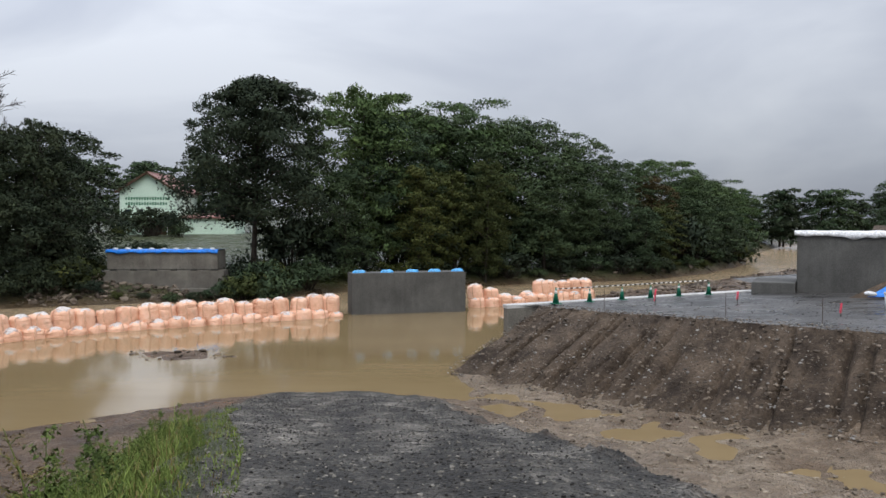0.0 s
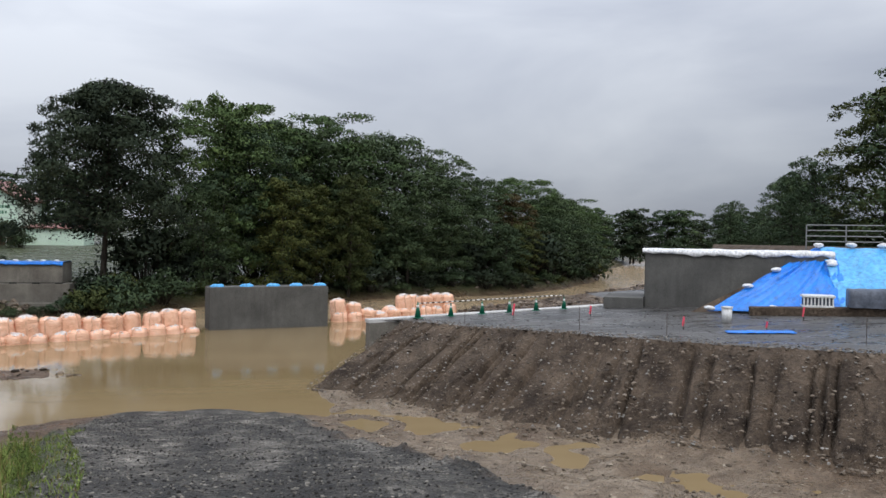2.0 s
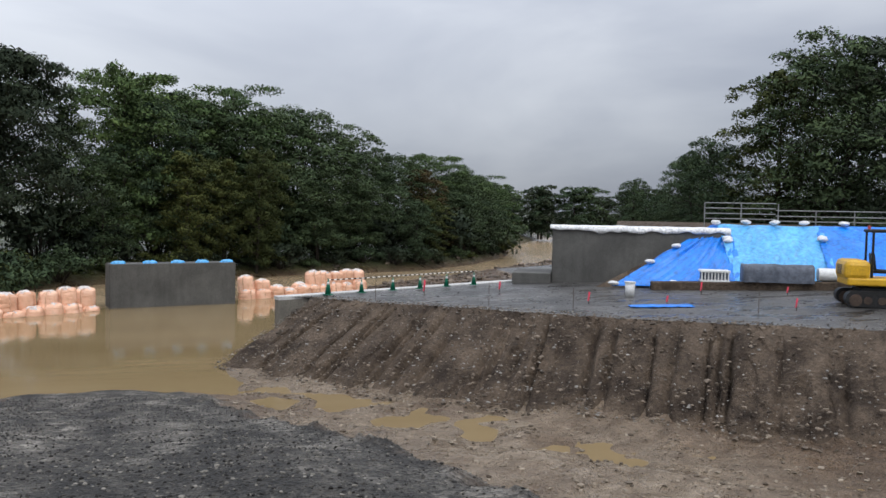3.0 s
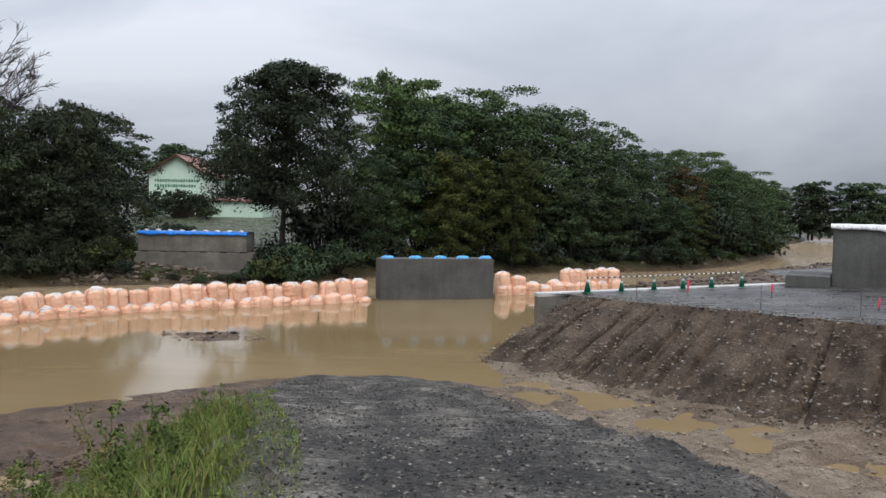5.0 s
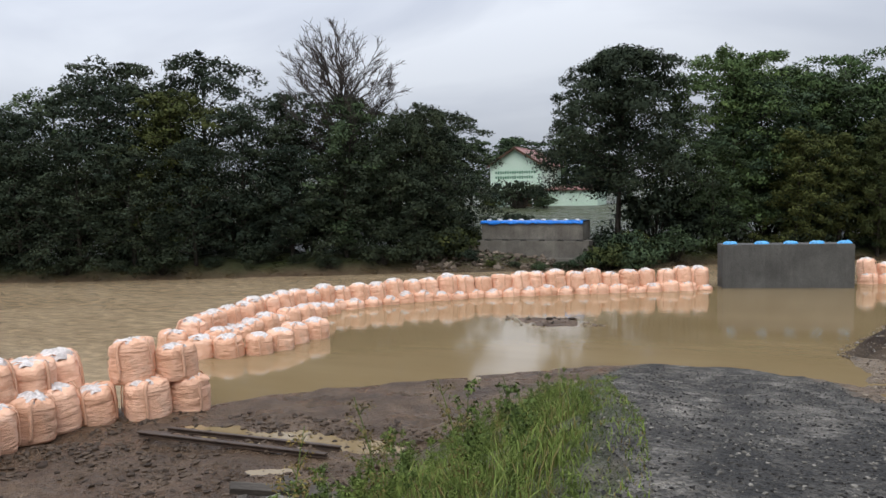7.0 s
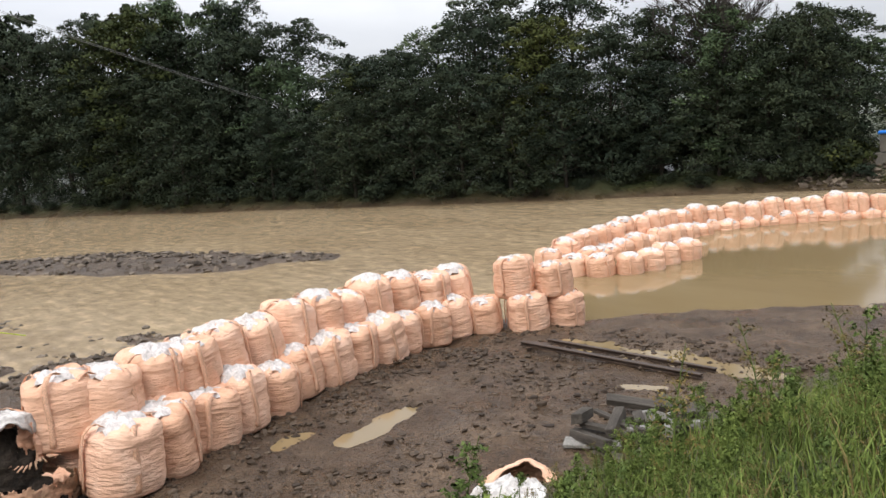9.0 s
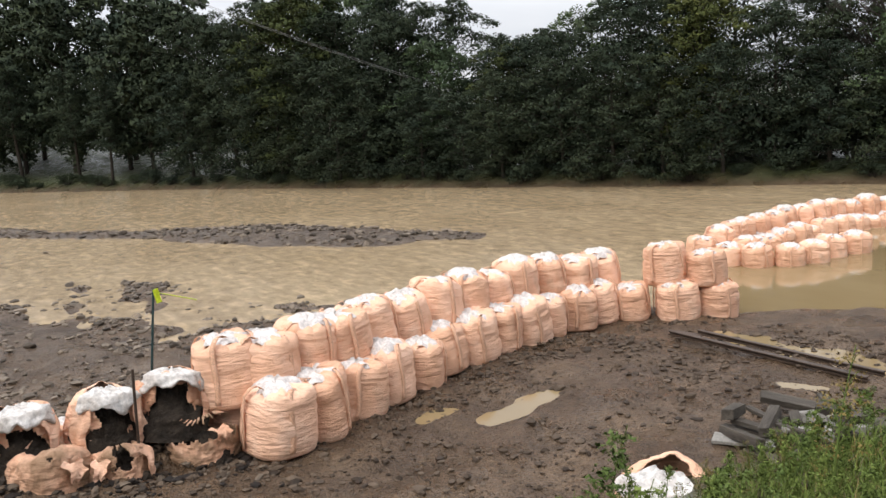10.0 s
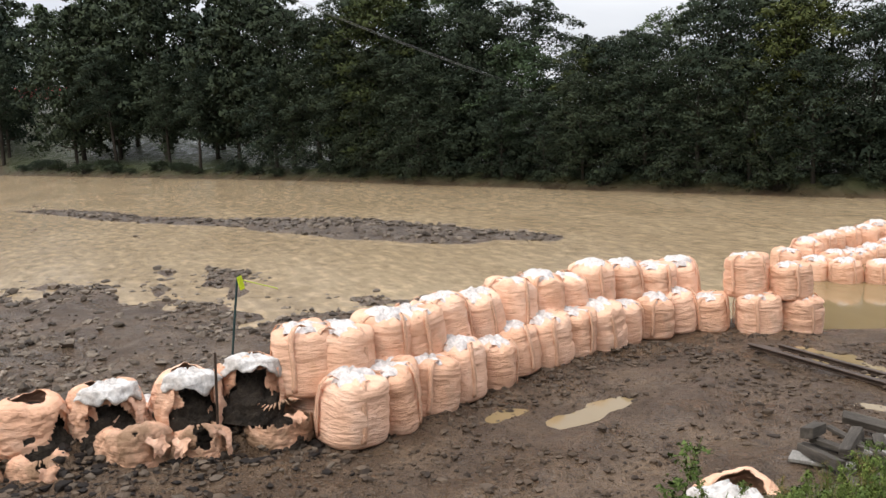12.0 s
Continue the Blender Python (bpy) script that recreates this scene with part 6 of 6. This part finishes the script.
# ---------------------------------------------------------------- stones, gravel and rubble
def stone_field(name, label, places, mat, seed):
    """places: (x, y, z, size). Squat uneven stones joined in one mesh."""
    rg = np.random.RandomState(seed)
    base = bmesh.new()
    bmesh.ops.create_icosphere(base, subdivisions=1, radius=1.0)
    bv = np.array([v.co[:] for v in base.verts])
    bf = np.array([[v.index for v in f.verts] for f in base.faces])
    base.free()
    n = len(places)
    P = np.array(places)
    S = P[:, 3:4] * (0.6 + 0.8 * rg.rand(n, 3)) * np.array([1, 1, 0.6])
    A = rg.rand(n) * 6.28
    V = bv[None] * (1 + 0.22 * rg.normal(size=(n, len(bv), 1))) * S[:, None]
    c, s = np.cos(A)[:, None], np.sin(A)[:, None]
    V = np.stack([V[..., 0] * c - V[..., 1] * s, V[..., 0] * s + V[..., 1] * c, V[..., 2]], -1) + P[:, None, :3]
    F = bf[None] + (np.arange(n) * len(bv))[:, None, None]
    me = bpy.data.meshes.new(name)
    me.from_pydata(V.reshape(-1, 3).tolist(), [], F.reshape(-1, 3).tolist())
    me.materials.append(mat)
    return tagged(new(name, me), label, "stones", kind="stuff")


def island_stone(name, dark, light, skew=0.0):
    m = material(name, light, 0.65, 0.2)
    geo = node(m, "ShaderNodeNewGeometry")
    ramp = m.node_tree.nodes.new("ShaderNodeValToRGB")
    ramp.color_ramp.elements[0].color, ramp.color_ramp.elements[1].color = (*dark, 1), (*light, 1)
    ramp.color_ramp.elements[0].position = skew
    link(m, geo.outputs["Random Per Island"], ramp.inputs["Fac"])
    sp_, f = noise_ramp(m, 14.0, [(0.3, (0.7, 0.7, 0.7)), (0.7, (1.2, 1.2, 1.2))])
    link(m, mix(m, ramp.outputs["Color"], sp_, 1.0, "MULTIPLY"), bsdf(m).inputs["Base Color"])
    bump(m, f, 0.4, 0.01)
    return m


COBBLE = island_stone("mixed_cobbles", (0.034, 0.025, 0.018), (0.225, 0.180, 0.138))
GRIT = island_stone("dark_grit", (0.018, 0.016, 0.014), (0.240, 0.222, 0.190), 0.42)
SILT_STONE = island_stone("silty_pebbles", (0.070, 0.052, 0.036), (0.330, 0.275, 0.210))
SOIL_CLOD = island_stone("dark_soil_crumbs", (0.014, 0.010, 0.008), (0.150, 0.115, 0.085), 0.5)
CLOD = island_stone("mud_clods", (0.032, 0.021, 0.014), (0.110, 0.078, 0.054))


def scatter(n, xy, size, seed, keep=None, sink=0.2):
    rg = np.random.RandomState(seed)
    x, y = xy(rg, n)
    z = land(x, y)[0]
    s = size[0] * (size[1] / size[0]) ** (rg.rand(n) ** 2.2)
    ok = np.ones(n, bool) if keep is None else keep(x, y, z, rg)
    return [(a, b, c + d * (0.4 - sink), d) for a, b, c, d, k in zip(x, y, z, s, ok) if k]


def on_road(rg, n):
    y = 3 + 21 * rg.rand(n) ** 1.6
    l, r = road_edges(y)
    return l - 0.5 + (r - l + 1.2) * rg.rand(n), y


stone_field("ramp_gravel", "loose dark crushed stone on the ramp", scatter(22000, on_road, (0.006, 0.024), 1), GRIT, 1)
stone_field("yard_clods", "clods and pebbles in the trodden mud yard",
            scatter(26000, lambda rg, n: (-15.5 + 9 * rg.rand(n), -4 + 20 * rg.rand(n)), (0.010, 0.085), 2, lambda x, y, z, rg: (z < 0.9) & (z > 0.02) & (rg.rand(len(x)) < 0.35 + 0.9 * fractal(x * 0.6, y * 0.6, 31) + 0.5 * (x < -12.5 - (y - 4) * 0.2))), CLOD, 2)
stone_field("spilled_clods", "dark soil crumbs and stones under the torn sacks",
            scatter(3800, lambda rg, n: (-13.0 + 0.65 * rg.normal(size=n), -8 + 11.2 * rg.rand(n)), (0.015, 0.11), 12), SOIL_CLOD, 12)
stone_field("shore_cobbles", "grey river cobbles and driftwood on the shoal",
            scatter(24000, lambda rg, n: (-15.5 - 24 * rg.rand(n) ** 1.3, -10 + 19 * rg.rand(n)), (0.018, 0.15), 3, lambda x, y, z, rg: (z > -0.06) & (rg.rand(len(x)) < 0.5 + 1.2 * fractal(x * 0.4, y * 0.6, 33))), COBBLE, 3)
stone_field("bar_cobbles", "dark cobbles along the gravel bar in the river",
            scatter(14000, lambda rg, n: (-74 + 44 * rg.rand(n), -8 + 32 * rg.rand(n)), (0.04, 0.20), 4, lambda x, y, z, rg: z > 0.0), COBBLE, 4)
stone_field("silt_stones", "pebbles and cobbles on the wet silt beside the ramp",
            scatter(9000, lambda rg, n: (0.5 + 15 * rg.rand(n), 9 + 19 * rg.rand(n)), (0.010, 0.065), 5, lambda x, y, z, rg: (z > 0.02) & (z < 0.8)), SILT_STONE, 5)
stone_field("bank_rubble", "dark rubble on the bank below the old abutment",
            scatter(2600, lambda rg, n: (-26 + 18 * rg.rand(n), 49.5 + 8 * rg.rand(n)), (0.05, 0.30), 17, lambda x, y, z, rg: (z > 0.0) & (z < 1.7)), COBBLE, 17)
stone_field("far_rubble", "rubble on the far gravel flat by the river",
            scatter(2500, lambda rg, n: (10 + 40 * rg.rand(n), 52 + 50 * rg.rand(n)), (0.08, 0.35), 7, lambda x, y, z, rg: (z > 0.0) & (z < 1.0)), COBBLE, 7)
stone_field("pond_shoal_stones", "stones and drift on the shoal in the pond",
            scatter(220, lambda rg, n: (-14 + 7 * rg.rand(n), 31 + 4 * rg.rand(n)), (0.03, 0.12), 8, lambda x, y, z, rg: z > -0.05), COBBLE, 8)

# stones that stick out of the cut slope and lie at its foot
rg = random.Random(9)
dep = []
knots = [0, .02, .05, .16, .29, .42, .53, .66, .82, 1.0]
for k in range(7500):
    w = rg.uniform(0.03, 0.9)
    v = rg.random() ** 1.5
    t = [float(np.interp(w, knots, TOE[:, q])) for q in range(3)]
    r = [float(np.interp(w, knots, RIM[:, q])) for q in range(2)]
    x, y = t[0] * (1 - v) + r[0] * v, t[1] * (1 - v) + r[1] * v
    z = t[2] + (platform_z(r[0]) - t[2]) * v ** 0.92
    s = 0.012 * (0.075 / 0.012) ** (rg.random() ** 2.6)
    o = 0.02 + 0.08 * math.sin(math.pi * v)
    dep.append((x - 0.6 * o, y - 0.62 * o, z + 0.03, s))
for k in range(900):
    w = rg.uniform(0.03, 0.9)
    r = [float(np.interp(w, knots, RIM[:, q])) for q in range(2)]
    o = rg.uniform(-0.1, 0.7)
    dep.append((r[0] + 0.7 * o, r[1] + 0.7 * o, platform_z(r[0] + 0.7 * o) + 0.01, rg.uniform(0.012, 0.04)))
pale = [q for k, q in enumerate(dep) if k % 4 == 0 and q[3] < 0.05]
stone_field("pale_slope_pebbles", "pale pebbles dotting the cut slope", pale, STONE_PALE, 16)
dep = [q for k, q in enumerate(dep) if k % 4]
stone_field("slope_stones", "pebbles and cobbles sticking out of the cut slope", dep, COBBLE, 6)

rg = np.random.RandomState(44)
px, py = 3.5 + 24 * rg.rand(9000), 12 + 19 * rg.rand(9000)
pw = np.interp(px, RIM[:, 0], RIM[:, 1])
stone_field("platform_gravel", "loose gravel on the wet work platform", [(a, b, platform_z(a) + 0.004, 0.008 + 0.03 * c ** 4) for a, b, c, w in zip(px, py, rg.rand(9000), pw) if b > w + 0.15 and b < 31 - 0.1 * a], GRIT, 45)

# ---------------------------------------------------------------- the grassy verge


def blades(name, label, roots, mat, seed, lo, hi, width):
    rg = np.random.RandomState(seed)
    n = len(roots)
    P = np.array(roots)
    h = (lo + (hi - lo) * rg.rand(n, 1) ** 1.6) * P[:, 3:4]
    a = rg.rand(n) * 6.28
    d = np.stack([np.cos(a), np.sin(a), np.zeros(n)], -1)
    sd = np.stack([-np.sin(a), np.cos(a), np.zeros(n)], -1) * width * (0.6 + 0.8 * rg.rand(n, 1))
    bend = h * (0.25 + 0.5 * rg.rand(n, 1))
    up = np.array([0, 0, 1.0])
    p0 = P[:, :3] - up * 0.03
    p1 = p0 + up * h * 0.55 + d * bend * 0.3
    p2 = p0 + up * h * (1 - 0.25 * rg.rand(n, 1)) + d * bend
    V = np.stack([p0 - sd, p0 + sd, p1 + sd * 0.8, p1 - sd * 0.8, p2], 1).reshape(-1, 3)
    k = (np.arange(n) * 5)[:, None]
    F4, F3 = np.concatenate([k, k + 1, k + 2, k + 3], 1).tolist(), np.concatenate([k + 3, k + 2, k + 4], 1).tolist()
    me = bpy.data.meshes.new(name)
    me.from_pydata(V.tolist(), [], F4 + F3)
    me.materials.append(mat)
    return tagged(new(name, me), label, "grass", kind="stuff")


def verge_roots(n, seed, near=True):
    rg = np.random.RandomState(seed)
    y = 0.5 + 17.0 * rg.rand(n)
    l, r = road_edges(y)
    x = l + 0.25 - 7.5 * rg.rand(n) ** 1.25
    z = land(x, y)[0]
    patch = fractal(x * 0.9, y * 0.9, 41) + 0.6
    edge = np.clip((l - x) / 0.7, 0.25, 1)
    keep = (z > 1.3) & (rg.rand(n) < np.clip(patch * 1.5, 0.05, 1)) & (z < 3.75) & (y < 16.5 + 2 * fractal(x, y, 5))
    return [(a, b, c, e * (0.6 + 0.8 * f)) for a, b, c, e, f, k in zip(x, y, z, edge, rg.rand(n), keep) if k]


blades("verge_grass", "rank green grass on the verge beside the ramp", verge_roots(75000, 1), GRASS, 1, 0.06, 0.40, 0.006)
blades("dry_grass", "dry straw-coloured grass in the verge", verge_roots(13000, 2), DRY, 2, 0.08, 0.45, 0.005)


def make_weed(seed, height, mat, label):
    """A tall stalk with small leaves and a loose seed head."""
    rg = random.Random(seed)
    w = thing("weed", label, "weed", "tall weeds of the verge", pose(0, 0, -90 - seed))
    verts, faces = [], []
    bend = Vector((rg.uniform(-1, 1), rg.uniform(-1, 1), 0)) * 0.18
    pts = [Vector((0, 0, -0.05)) + bend * (t / 6) ** 2 * height + Vector((0, 0, height * t / 6)) for t in range(7)]
    limb(verts, faces, pts, 0.009, 0.003, 4)
    tips = []
    for k in range(16):
        t = rg.uniform(0.25, 1.0)
        i = min(5, int(t * 6))
        p = pts[i].lerp(pts[i + 1], t * 6 - i)
        a = rg.uniform(0, 6.28)
        ln = height * rg.uniform(0.10, 0.26) * (1.25 - t)
        q = p + Vector((math.cos(a) * ln, math.sin(a) * ln, ln * rg.uniform(0.3, 0.9)))
        limb(verts, faces, [p, p.lerp(q, 0.5) + Vector((0, 0, 0.02)), q], 0.004, 0.002, 3)
        tips += [(p.lerp(q, f).x, p.lerp(q, f).y, p.lerp(q, f).z, 0.055) for f in (0.4, 0.7, 1.0)]
    part("stalk", mesh_from("stalk", verts, faces, GRASS), None, w)
    part("leaves", leaf_cloud("leaves", tips, 10, 0.030 if mat is GRASS else 0.017, mat, seed, 0.9), None, w)
    return w


WEEDS = [make_weed(141, 1.0, GRASS, "tall leafy green weed on the verge"), make_weed(142, 1.0, GRASS, "tall leafy green weed on the verge"),
         make_weed(143, 1.0, DRY, "tall weed gone brown to seed on the verge"), make_weed(144, 1.0, GRASS, "tall leafy green weed on the verge")]
rg = random.Random(21)
spots = [(-3.92, 6.25, 1.35, 2), (-4.6, 5.8, 1.45, 2), (-3.22, 6.47, 1.2, 2), (-2.8, 6.8, 1.0, 0), (-5.93, 4.43, 1.25, 0), (-4.1, 6.6, 1.05, 1), (-3.5, 7.2, 1.1, 3)]
for k in range(430):
    y = rg.uniform(2.0, 14.5)
    l = float(road_edges(np.array([y]))[0][0])
    x = l - 0.2 - 5.2 * rg.random()
    spots.append((x, y, rg.uniform(0.35, 0.8) * min(1, 0.45 + (l - x) * 0.25), rg.choice([0, 0, 1, 1, 3, 2])))
for x, y, h, k in spots:
    z = land_at(x, y)
    if z < (0.9 if h > 0.95 else 1.35):
        continue
    src = WEEDS[k]
    m = pose(x, y, z, 0, 0, rg.uniform(0, 360))
    if src.name in used:
        ob = copy_thing(src, m)
    else:
        used.add(src.name)
        ob = src
        ob.matrix_basis = m
    ob.scale = (h, h, h)
